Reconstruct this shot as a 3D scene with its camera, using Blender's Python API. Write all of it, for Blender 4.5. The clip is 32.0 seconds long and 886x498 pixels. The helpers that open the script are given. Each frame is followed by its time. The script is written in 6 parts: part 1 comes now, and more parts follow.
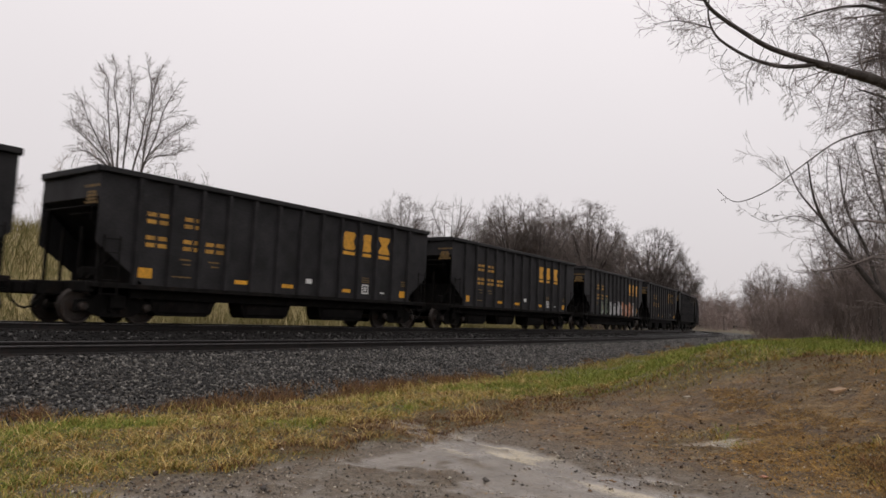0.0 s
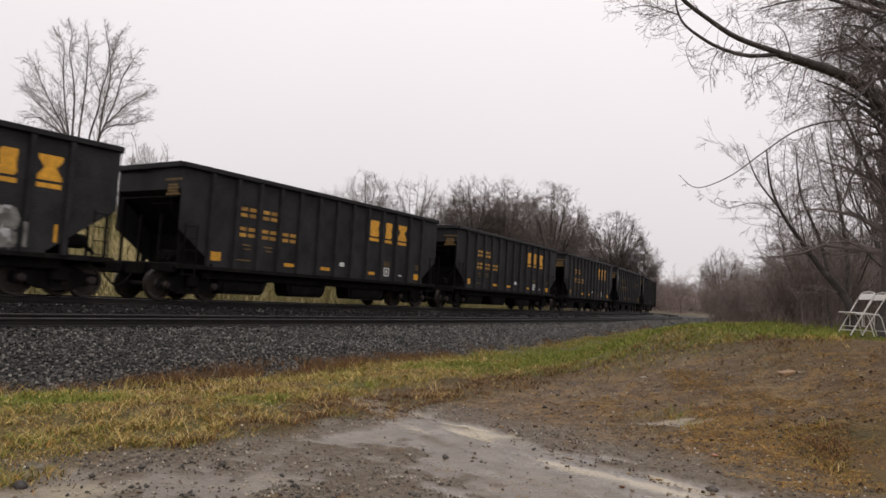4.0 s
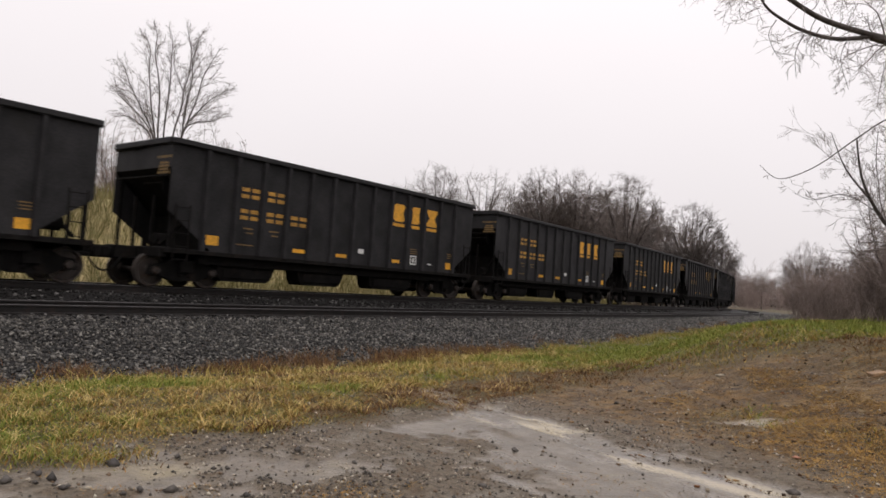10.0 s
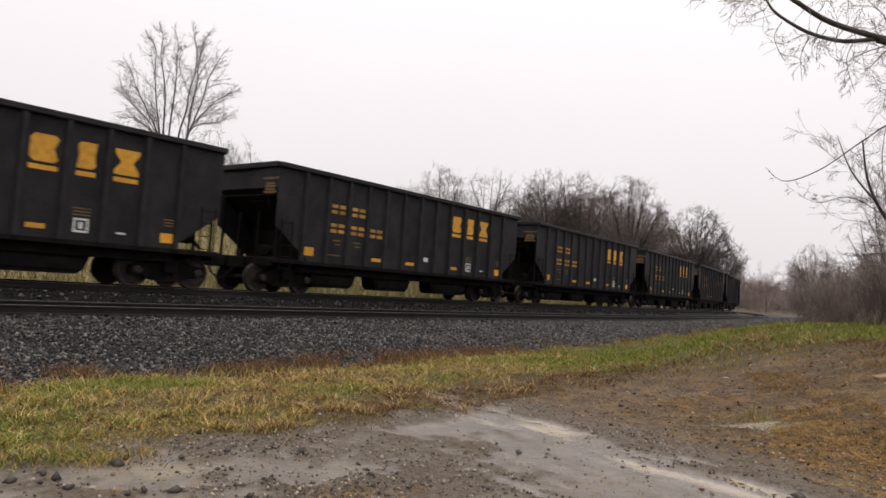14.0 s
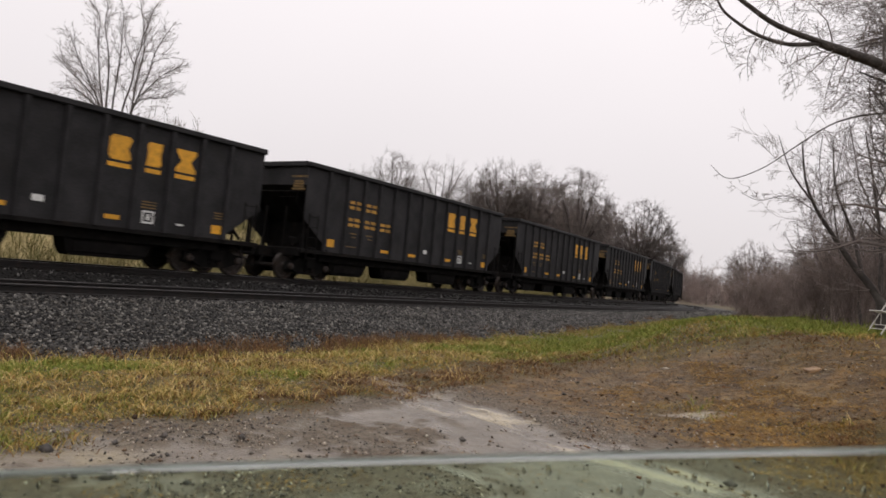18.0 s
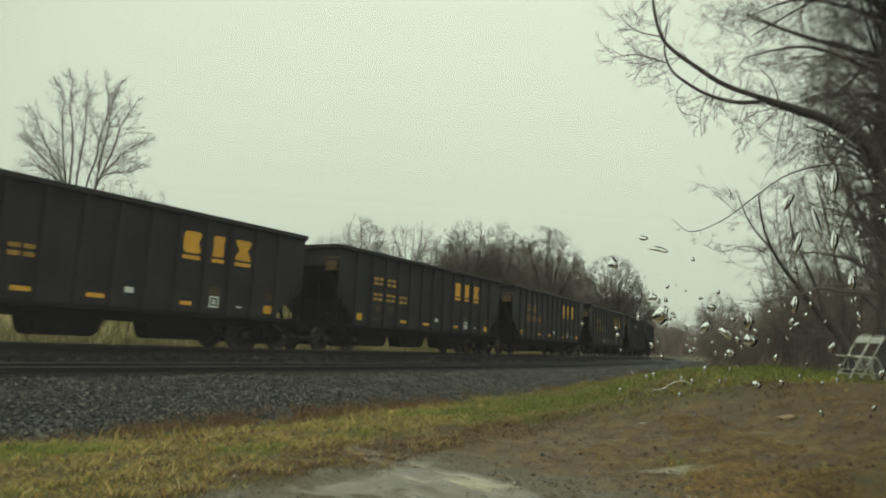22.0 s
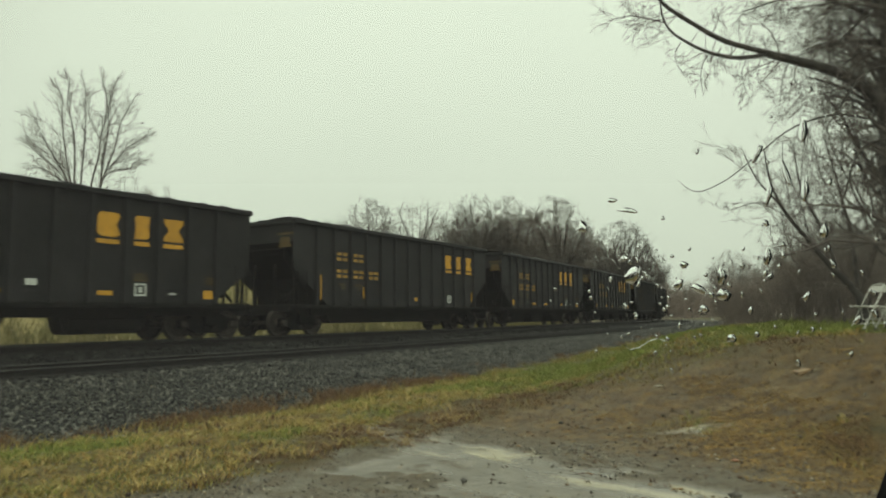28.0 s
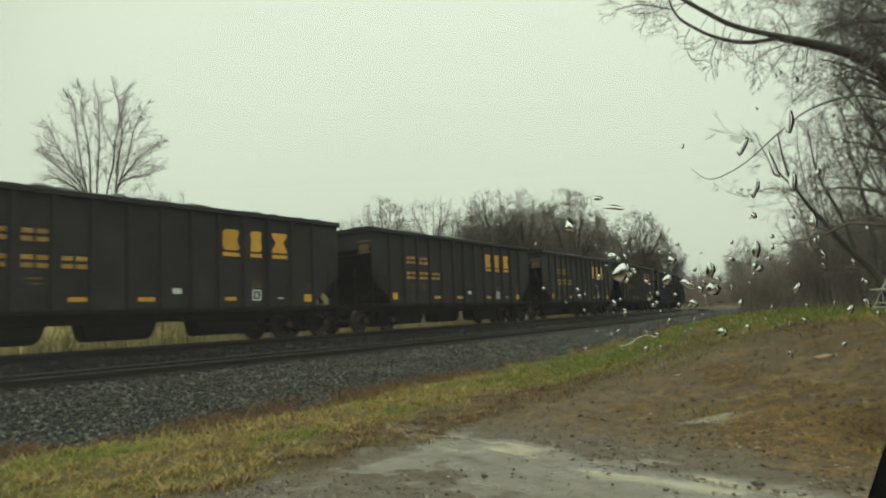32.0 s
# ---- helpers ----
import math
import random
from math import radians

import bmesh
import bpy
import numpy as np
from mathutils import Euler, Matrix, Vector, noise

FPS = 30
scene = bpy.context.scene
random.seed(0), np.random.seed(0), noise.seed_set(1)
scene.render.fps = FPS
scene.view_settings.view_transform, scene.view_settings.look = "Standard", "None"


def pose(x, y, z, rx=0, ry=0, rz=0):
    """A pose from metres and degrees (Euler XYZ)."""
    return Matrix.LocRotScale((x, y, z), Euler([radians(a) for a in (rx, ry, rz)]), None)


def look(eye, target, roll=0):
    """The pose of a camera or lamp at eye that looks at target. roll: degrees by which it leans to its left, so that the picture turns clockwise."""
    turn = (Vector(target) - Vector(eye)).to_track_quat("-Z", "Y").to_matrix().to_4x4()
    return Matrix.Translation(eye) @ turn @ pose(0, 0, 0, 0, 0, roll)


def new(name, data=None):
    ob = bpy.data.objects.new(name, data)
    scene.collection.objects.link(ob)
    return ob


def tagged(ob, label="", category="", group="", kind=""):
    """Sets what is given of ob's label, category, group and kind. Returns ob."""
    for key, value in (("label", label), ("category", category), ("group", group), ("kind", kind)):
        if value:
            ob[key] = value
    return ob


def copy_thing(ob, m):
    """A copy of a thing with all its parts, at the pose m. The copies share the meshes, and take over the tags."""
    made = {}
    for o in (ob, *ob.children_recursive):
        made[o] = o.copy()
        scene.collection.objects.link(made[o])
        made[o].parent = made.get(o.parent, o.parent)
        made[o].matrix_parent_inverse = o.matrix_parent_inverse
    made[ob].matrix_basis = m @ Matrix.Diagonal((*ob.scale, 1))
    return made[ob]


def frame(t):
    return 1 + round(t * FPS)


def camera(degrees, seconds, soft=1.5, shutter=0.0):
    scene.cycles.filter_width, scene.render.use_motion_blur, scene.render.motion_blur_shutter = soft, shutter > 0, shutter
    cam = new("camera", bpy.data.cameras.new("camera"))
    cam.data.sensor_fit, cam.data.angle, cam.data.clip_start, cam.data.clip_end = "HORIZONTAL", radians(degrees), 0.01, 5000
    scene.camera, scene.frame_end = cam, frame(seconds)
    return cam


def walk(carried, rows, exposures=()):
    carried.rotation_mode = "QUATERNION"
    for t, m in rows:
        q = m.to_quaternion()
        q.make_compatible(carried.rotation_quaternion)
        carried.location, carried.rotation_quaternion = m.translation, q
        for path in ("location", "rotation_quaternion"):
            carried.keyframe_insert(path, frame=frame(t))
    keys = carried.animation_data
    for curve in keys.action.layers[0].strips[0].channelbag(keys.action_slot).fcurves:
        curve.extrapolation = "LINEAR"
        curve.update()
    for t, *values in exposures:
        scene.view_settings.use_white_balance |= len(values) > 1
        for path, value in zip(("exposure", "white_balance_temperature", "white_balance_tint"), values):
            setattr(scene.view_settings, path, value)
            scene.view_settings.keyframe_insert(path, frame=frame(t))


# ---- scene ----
# ---- camera ----
# seconds, place in metres, yaw, pitch and roll in degrees
PATH = [
    (0, -0.001, 0.003, 1.349, -0.07, 5.54, 2.28), (0.5, 0.000, 0.004, 1.350, 0.26, 5.46, 2.07), (1, -0.022, 0.005, 1.347, 0.97, 5.29, 2.39),
    (1.5, -0.020, 0.007, 1.345, 1.59, 4.76, 3.23), (2, -0.003, 0.010, 1.351, -0.29, 4.34, 2.70), (2.5, -0.000, 0.010, 1.351, -2.73, 4.26, 1.80),
    (4.5, -0.010, 0.001, 1.350, -2.92, 3.65, 3.57), (5, -0.012, -0.002, 1.347, -2.48, 3.31, 3.67), (5.5, -0.007, -0.000, 1.350, -1.96, 3.10, 3.74),
    (6, -0.009, -0.004, 1.348, -1.36, 3.08, 3.72), (6.5, -0.011, -0.004, 1.348, -0.82, 3.11, 4.00), (7, -0.015, -0.002, 1.348, -0.25, 3.16, 4.29),
    (7.5, -0.013, -0.003, 1.347, 0.28, 3.24, 4.45), (8, -0.014, -0.002, 1.345, 0.78, 3.23, 4.54), (8.5, -0.011, -0.009, 1.347, 1.17, 3.19, 4.34),
    (9, -0.010, -0.011, 1.347, 1.58, 3.17, 4.47), (9.5, -0.011, -0.008, 1.349, 2.08, 3.03, 4.13), (10, -0.010, -0.011, 1.349, 2.60, 2.98, 3.79),
    (10.5, -0.013, -0.011, 1.347, 3.00, 2.95, 4.14), (11, -0.011, -0.013, 1.348, 3.34, 2.91, 4.31), (11.5, -0.007, -0.011, 1.350, 3.60, 2.85, 4.04),
    (12, -0.007, -0.010, 1.346, 3.74, 2.80, 4.11), (12.5, -0.004, -0.009, 1.346, 3.59, 2.80, 3.93), (13, -0.001, -0.001, 1.349, 3.40, 2.85, 3.77),
    (13.5, -0.006, -0.012, 1.347, 3.17, 2.97, 3.91), (14, -0.011, -0.009, 1.346, 2.96, 3.11, 3.97), (14.5, -0.005, -0.010, 1.348, 2.89, 3.28, 3.66),
    (16.5, -0.005, -0.016, 1.357, 3.20, 3.76, 3.95), (17, -0.006, 0.010, 1.356, 3.59, 3.86, 4.67), (17.5, 0.011, 0.027, 1.358, 1.99, 3.13, 5.28),
    (18, 0.000, 0.031, 1.354, -1.22, 2.31, 5.37), (18.5, 0.009, 0.045, 1.347, -3.51, 1.81, 4.14), (19, 0.005, 0.039, 1.359, -5.36, 1.14, 2.99),
    (19.5, 0.008, 0.032, 1.363, -6.34, 0.95, 1.85), (20, 0.006, 0.031, 1.353, -5.16, 0.90, 1.18), (20.5, 0.008, 0.015, 1.358, -2.62, 3.58, 1.76),
    (21, 0.008, 0.012, 1.358, -3.25, 5.97, 2.66), (21.5, 0.003, 0.000, 1.356, -3.25, 6.93, 3.15), (22, 0.001, -0.000, 1.359, -3.29, 7.66, 2.91),
    (22.5, 0.007, 0.006, 1.359, -3.40, 6.76, 1.72), (23, 0.011, 0.003, 1.352, -3.83, 6.96, 1.08), (23.5, 0.013, -0.001, 1.353, -4.34, 7.34, 0.84),
    (24, 0.007, -0.004, 1.357, -4.25, 7.71, 0.70), (24.5, 0.002, 0.002, 1.353, -3.23, 8.01, 0.67), (25, 0.005, -0.005, 1.357, -2.50, 8.16, 0.52),
    (25.5, 0.003, -0.009, 1.355, -2.03, 8.14, 0.41), (27.5, 0.012, -0.002, 1.353, -2.58, 6.14, -0.05), (28, 0.015, -0.003, 1.358, -2.65, 5.69, -0.68),
    (28.5, 0.021, -0.004, 1.361, -2.56, 5.45, -0.90), (29, 0.020, -0.001, 1.359, -2.35, 5.39, -1.15), (29.5, 0.019, -0.001, 1.358, -2.17, 5.39, -1.44),
    (30, 0.021, -0.004, 1.359, -1.93, 5.49, -1.63), (30.5, 0.013, -0.001, 1.358, -1.85, 5.54, -1.60), (31, 0.015, -0.001, 1.358, -1.72, 5.63, -1.66),
    (31.5, 0.017, 0.001, 1.359, -1.62, 5.60, -2.10), (32, 0.025, -0.006, 1.360, -1.44, 5.42, -2.43),
]
cam = camera(65.57, 32.0, soft=1.6, shutter=0.25)


def cam_pose(x, y, z, yaw, pitch, roll):
    return Matrix.Translation((x, y, z)) @ pose(0, 0, 0, 90 + pitch, 0, yaw) @ pose(0, 0, 0, 0, 0, roll)


EXPOSURES = [(0.0, -0.24, 6700, 12), (2.5, -0.18, 6700, 12), (5.0, -0.08, 6700, 12), (8.0, -0.04, 6700, 12), (13.0, 0.03, 6700, 12), (17.8, 0.0, 6700, 12), (18.2, -0.12, 6700, 12), (18.7, -0.08, 6800, 8), (19.3, 0.41, 6800, 5), (20.0, 0.46, 6850, 2),
             (21.0, 0.02, 6800, 8), (22.0, -0.1, 6800, 10), (23.0, -0.04, 6800, 10), (32.0, -0.02, 6800, 10)]
walk(cam, [(row[0], cam_pose(*row[1:])) for row in PATH], EXPOSURES)

# ---- world and sun: an even, rainy overcast ----
world = bpy.data.worlds.new("overcast")
scene.world = world
world.use_nodes = True
wn, wl = world.node_tree.nodes, world.node_tree.links
wn.clear()
sky = wn.new("ShaderNodeTexSky")
sky.sky_type, sky.sun_disc, sky.sun_elevation, sky.sun_rotation = "NISHITA", False, radians(55), radians(200)
sky.air_density, sky.dust_density = 1.0, 6.0
place = wn.new("ShaderNodeTexCoord")
axes = wn.new("ShaderNodeSeparateXYZ")
climb = wn.new("ShaderNodeMapRange")
climb.inputs["From Min"].default_value, climb.inputs["From Max"].default_value = 0.0, 1.0
climb.inputs["To Min"].default_value, climb.inputs["To Max"].default_value = 0.75, 1.4
cloud = wn.new("ShaderNodeTexNoise")
cloud.inputs["Scale"].default_value, cloud.inputs["Detail"].default_value = 1.3, 3.0
veil = wn.new("ShaderNodeMapRange")
veil.inputs["To Min"].default_value, veil.inputs["To Max"].default_value = 0.93, 1.07
times = wn.new("ShaderNodeMath")
times.operation = "MULTIPLY"
deck = wn.new("ShaderNodeVectorMath")
deck.operation = "SCALE"
deck.inputs[0].default_value = (0.985, 0.955, 0.985)
clouds, clear, both, wout = (wn.new("ShaderNodeBackground"), wn.new("ShaderNodeBackground"), wn.new("ShaderNodeAddShader"),
                             wn.new("ShaderNodeOutputWorld"))
clear.inputs["Strength"].default_value = 0.006
clouds.inputs["Strength"].default_value = 1.0
wl.new(place.outputs["Generated"], axes.inputs[0])
wl.new(axes.outputs["Z"], climb.inputs["Value"])
wl.new(place.outputs["Generated"], cloud.inputs["Vector"])
wl.new(cloud.outputs["Fac"], veil.inputs["Value"])
wl.new(climb.outputs["Result"], times.inputs[0])
wl.new(veil.outputs["Result"], times.inputs[1])
wl.new(times.outputs["Value"], deck.inputs["Scale"])
wl.new(deck.outputs["Vector"], clouds.inputs["Color"])
wl.new(sky.outputs["Color"], clear.inputs["Color"])
wl.new(clouds.outputs["Background"], both.inputs[0])
wl.new(clear.outputs["Background"], both.inputs[1])
wl.new(both.outputs["Shader"], wout.inputs["Surface"])
sun = new("sun", bpy.data.lights.new("sun", "SUN"))
sun.data.energy, sun.data.angle, sun.data.color = 0.95, radians(40), (1.0, 0.98, 0.95)
sun.matrix_world = look((0, 0, 40), (-6, 10, 0))


# ---- materials ----
def material(name, base, rough=0.7, metal=0.0, scale=6.0, spread=0.35, fine=60.0, bump=0.15, dist=0.01, second=None, patch=None, per_object=0.0,
             spec=0.5, coords="Object"):
    """A worn surface: base colour varied at two scales, patches of a second colour, fine relief."""
    m = bpy.data.materials.new(name)
    m.use_nodes = True
    nodes, links = m.node_tree.nodes, m.node_tree.links
    shader = nodes["Principled BSDF"]
    where = nodes.new("ShaderNodeTexCoord")
    coarse, grain = nodes.new("ShaderNodeTexNoise"), nodes.new("ShaderNodeTexNoise")
    for n, sc in ((coarse, scale), (grain, fine)):
        n.inputs["Scale"].default_value, n.inputs["Detail"].default_value = sc, 5.0
        links.new(where.outputs[coords], n.inputs["Vector"])
    ramp = nodes.new("ShaderNodeValToRGB")
    lo, hi = [max(0.0, c * (1 - spread)) for c in base], [min(1.0, c * (1 + spread)) for c in base]
    ramp.color_ramp.elements[0].position, ramp.color_ramp.elements[1].position = 0.3, 0.7
    ramp.color_ramp.elements[0].color, ramp.color_ramp.elements[1].color = (*lo, 1), (*hi, 1)
    links.new(coarse.outputs["Fac"], ramp.inputs["Fac"])
    mixed = nodes.new("ShaderNodeMix")
    mixed.data_type, mixed.blend_type = "RGBA", "MULTIPLY"
    mixed.inputs["Factor"].default_value = 0.6
    tone = nodes.new("ShaderNodeMapRange")
    tone.inputs["From Min"].default_value, tone.inputs["From Max"].default_value = 0.3, 0.7
    tone.inputs["To Min"].default_value, tone.inputs["To Max"].default_value = 0.55, 1.35
    links.new(grain.outputs["Fac"], tone.inputs["Value"])
    links.new(ramp.outputs["Color"], mixed.inputs["A"])
    links.new(tone.outputs["Result"], mixed.inputs["B"])
    colour = mixed.outputs["Result"]
    if second:
        blot = nodes.new("ShaderNodeTexNoise")
        blot.inputs["Scale"].default_value, blot.inputs["Detail"].default_value, blot.inputs["Roughness"].default_value = patch[0], 6.0, 0.65
        links.new(where.outputs[coords], blot.inputs["Vector"])
        edge = nodes.new("ShaderNodeMapRange")
        edge.inputs["From Min"].default_value, edge.inputs["From Max"].default_value = patch[1], patch[2]
        links.new(blot.outputs["Fac"], edge.inputs["Value"])
        over = nodes.new("ShaderNodeMix")
        over.data_type = "RGBA"
        over.inputs["B"].default_value = (*second, 1)
        links.new(edge.outputs["Result"], over.inputs["Factor"])
        links.new(colour, over.inputs["A"])
        colour = over.outputs["Result"]
    if per_object:
        info, shift, hue = nodes.new("ShaderNodeObjectInfo"), nodes.new("ShaderNodeMapRange"), nodes.new("ShaderNodeHueSaturation")
        shift.inputs["To Min"].default_value, shift.inputs["To Max"].default_value = 1 - per_object, 1 + per_object
        links.new(info.outputs["Random"], shift.inputs["Value"])
        links.new(shift.outputs["Result"], hue.inputs["Value"])
        links.new(colour, hue.inputs["Color"])
        colour = hue.outputs["Color"]
    links.new(colour, shader.inputs["Base Color"])
    shader.inputs["Roughness"].default_value, shader.inputs["Metallic"].default_value = rough, metal
    shader.inputs["Specular IOR Level"].default_value = spec
    if bump:
        relief = nodes.new("ShaderNodeBump")
        relief.inputs["Strength"].default_value, relief.inputs["Distance"].default_value = bump, dist
        links.new(grain.outputs["Fac"], relief.inputs["Height"])
        links.new(relief.outputs["Normal"], shader.inputs["Normal"])
    return m


def island_material(name, colours, rough=0.8, spec=0.3, steps=False):
    """Loose pieces in one mesh: each piece draws its colour from a ramp of its own."""
    m = bpy.data.materials.new(name)
    m.use_nodes = True
    nodes, links = m.node_tree.nodes, m.node_tree.links
    shader = nodes["Principled BSDF"]
    geo, ramp = nodes.new("ShaderNodeNewGeometry"), nodes.new("ShaderNodeValToRGB")
    marks = ramp.color_ramp.elements
    while len(marks) < len(colours):
        marks.new(0.5)
    if steps:
        ramp.color_ramp.interpolation = "CONSTANT"
    for n, c in enumerate(colours):
        marks[n].position, marks[n].color = n / (len(colours) - (0 if steps else 1)), (*c, 1)
    links.new(geo.outputs["Random Per Island"], ramp.inputs["Fac"])
    links.new(ramp.outputs["Color"], shader.inputs["Base Color"])
    shader.inputs["Roughness"].default_value, shader.inputs["Specular IOR Level"].default_value = rough, spec
    return m


CAR_BLACK = material("car_black", (0.0235, 0.0228, 0.0238), rough=0.62, scale=1.2, spread=0.35, fine=25, bump=0.03, second=(0.02, 0.0185, 0.0165),
                     patch=(0.9, 0.56, 0.78), per_object=0.15, spec=0.12)
# grimy black; shade of undersides and end recesses is also in this base colour
CAR_DARK = material("grime_and_shade_black", (0.0085, 0.0078, 0.0074), rough=0.8, scale=3, spread=0.4, fine=40, bump=0.2, second=(0.022, 0.016, 0.013), patch=(2.5, 0.55, 0.75), spec=0.08)
STEEL_WHEEL = material("wheel_steel", (0.05, 0.042, 0.038), rough=0.5, metal=0.6, scale=5, fine=50, bump=0.1, second=(0.05, 0.03, 0.02), patch=(4, 0.5, 0.7))
YELLOW = material("yellow_paint", (0.62, 0.30, 0.018), rough=0.6, scale=8, spread=0.2, fine=50, bump=0.05, second=(0.12, 0.07, 0.02), patch=(7, 0.58, 0.8), per_object=0.12)
NUMBER_YELLOW = material("number_yellow", (0.4, 0.21, 0.03), rough=0.65, scale=8, spread=0.25, fine=50, bump=0.05, second=(0.05, 0.035, 0.02), patch=(6, 0.54, 0.75), per_object=0.25)
DULL_YELLOW = material("dull_yellow_paint", (0.16, 0.095, 0.025), rough=0.7, scale=8, spread=0.3, fine=50, bump=0.05, second=(0.03, 0.025, 0.02), patch=(6, 0.5, 0.7))
WHITE = material("white_paint", (0.62, 0.62, 0.6), rough=0.6, scale=9, spread=0.15, fine=50, bump=0.05, second=(0.15, 0.14, 0.13), patch=(6, 0.58, 0.8))
SPRAY_WHITE = material("spray_white", (0.42, 0.42, 0.42), rough=0.7, scale=4, spread=0.3, fine=30, bump=0.03, second=(0.05, 0.05, 0.05), patch=(3, 0.52, 0.66))
SPRAY_ORANGE = material("spray_orange", (0.42, 0.17, 0.08), rough=0.7, scale=4, spread=0.3, fine=30, bump=0.03, second=(0.25, 0.2, 0.17), patch=(3, 0.5, 0.64))
SPRAY_GREEN = material("spray_green", (0.14, 0.17, 0.12), rough=0.7, scale=4, spread=0.4, fine=30, bump=0.03, second=(0.03, 0.032, 0.03), patch=(3, 0.48, 0.62))
SPRAY_GREY = material("spray_grey", (0.17, 0.165, 0.15), rough=0.7, scale=4, spread=0.4, fine=30, bump=0.03, second=(0.035, 0.033, 0.032), patch=(3, 0.46, 0.6))
COAL = material("coal", (0.012, 0.012, 0.013), rough=0.5, scale=8, fine=35, bump=0.8, dist=0.05)
RAIL = material("rail_rust", (0.009, 0.0074, 0.0066), rough=0.7, metal=0.3, scale=4, fine=60, bump=0.15, second=(0.02, 0.012, 0.009), patch=(6, 0.5, 0.7))
RAIL_HEAD = material("rail_head_steel", (0.09, 0.086, 0.086), rough=0.45, metal=0.9, scale=3, fine=40, bump=0.03)
TIE = material("creosoted_wood", (0.017, 0.014, 0.012), rough=0.85, scale=3, fine=40, bump=0.4, per_object=0.3, spec=0.2)
BARK = material("bark", (0.068, 0.058, 0.052), rough=0.9, scale=4, spread=0.4, fine=18, bump=0.6, dist=0.03, second=(0.12, 0.115, 0.1), patch=(2, 0.55, 0.75), per_object=0.2)
# both twig colours are lightened: rain haze over trees and scrub is put into them
TWIG = material("hazed_twig_bark", (0.14, 0.115, 0.104), rough=0.9, scale=1.5, spread=0.3, fine=30, bump=0.0, per_object=0.2)
TWIG_RED = material("hazed_brush_twigs", (0.23, 0.18, 0.16), rough=0.9, scale=0.8, spread=0.35, fine=20, bump=0.0, per_object=0.25)
CHAIR_PAINT = material("chair_paint", (0.62, 0.6, 0.56), rough=0.45, scale=10, spread=0.12, fine=50, bump=0.03, second=(0.2, 0.12, 0.07), patch=(9, 0.62, 0.8))
TRIM = material("black_trim", (0.012, 0.012, 0.012), rough=0.7, scale=10, fine=80, bump=0.2)
STONE = material("stone", (0.055, 0.047, 0.04), rough=0.65, scale=9, spread=0.4, fine=60, bump=0.4, per_object=0.45)
PALE_STONE = material("pale_stone", (0.3, 0.26, 0.2), rough=0.6, scale=9, spread=0.35, fine=60, bump=0.3, per_object=0.3)
PINK_STONE = material("pink_stone", (0.42, 0.2, 0.13), rough=0.6, scale=9, spread=0.3, fine=60, bump=0.3)
BALLAST = island_material("ballast_stone", [(0.0103, 0.0099, 0.0090), (0.0310, 0.0286, 0.0260), (0.0774, 0.0722, 0.0640), (0.0129, 0.0123, 0.0112), (0.0430, 0.0403, 0.0360), (0.1720, 0.1621, 0.1440), (0.0146, 0.0139, 0.0128), (0.0232, 0.0218, 0.0200), (0.1075, 0.1008, 0.0896), (0.0086, 0.0082, 0.0076), (0.0516, 0.0454, 0.0384)],
                          rough=0.48, spec=0.3, steps=True)
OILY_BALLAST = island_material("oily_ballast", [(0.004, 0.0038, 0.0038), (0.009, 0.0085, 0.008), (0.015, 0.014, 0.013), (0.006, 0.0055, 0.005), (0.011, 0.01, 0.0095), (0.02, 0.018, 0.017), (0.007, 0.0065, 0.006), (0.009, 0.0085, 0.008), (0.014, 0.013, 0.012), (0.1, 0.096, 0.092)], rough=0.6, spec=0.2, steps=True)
PEBBLE = island_material("pebbles", [(0.05, 0.044, 0.037), (0.095, 0.083, 0.07), (0.21, 0.18, 0.145), (0.09, 0.075, 0.06), (0.36, 0.31, 0.25), (0.075, 0.062, 0.05), (0.15, 0.1, 0.064), (0.055, 0.048, 0.042), (0.11, 0.095, 0.078), (0.14, 0.12, 0.1), (0.075, 0.065, 0.055), (0.4, 0.36, 0.29)], rough=0.5, spec=0.3, steps=True)
CLOD = island_material("clods", [(0.035, 0.021, 0.013), (0.06, 0.034, 0.019), (0.09, 0.054, 0.03), (0.045, 0.03, 0.021), (0.12, 0.095, 0.07), (0.065, 0.042, 0.026), (0.05, 0.034, 0.022), (0.24, 0.2, 0.15)], rough=0.85, spec=0.12, steps=True)
LITTER = island_material("dead_leaves", [(0.12, 0.05, 0.022), (0.17, 0.085, 0.035), (0.22, 0.13, 0.06), (0.08, 0.04, 0.024), (0.15, 0.062, 0.028), (0.11, 0.06, 0.03), (0.3, 0.2, 0.11)], rough=0.85, spec=0.12, steps=True)
GRASS = island_material("grass_blades", [(0.07, 0.08, 0.014), (0.28, 0.23, 0.045), (0.46, 0.32, 0.095), (0.11, 0.12, 0.02), (0.4, 0.22, 0.06), (0.19, 0.085, 0.03), (0.16, 0.165, 0.026), (0.6, 0.46, 0.2), (0.13, 0.075, 0.03)])
STRAW = island_material("straw", [(0.5, 0.36, 0.13), (0.62, 0.48, 0.22), (0.42, 0.27, 0.08), (0.55, 0.44, 0.2)])
GREEN_GRASS = island_material("green_grass", [(0.085, 0.115, 0.018), (0.165, 0.2, 0.03), (0.24, 0.26, 0.045), (0.12, 0.155, 0.024), (0.28, 0.28, 0.06)])
DRY_GRASS = island_material("dry_grass", [(0.2, 0.17, 0.07), (0.14, 0.125, 0.045), (0.27, 0.225, 0.1), (0.1, 0.1, 0.03), (0.17, 0.135, 0.06)])
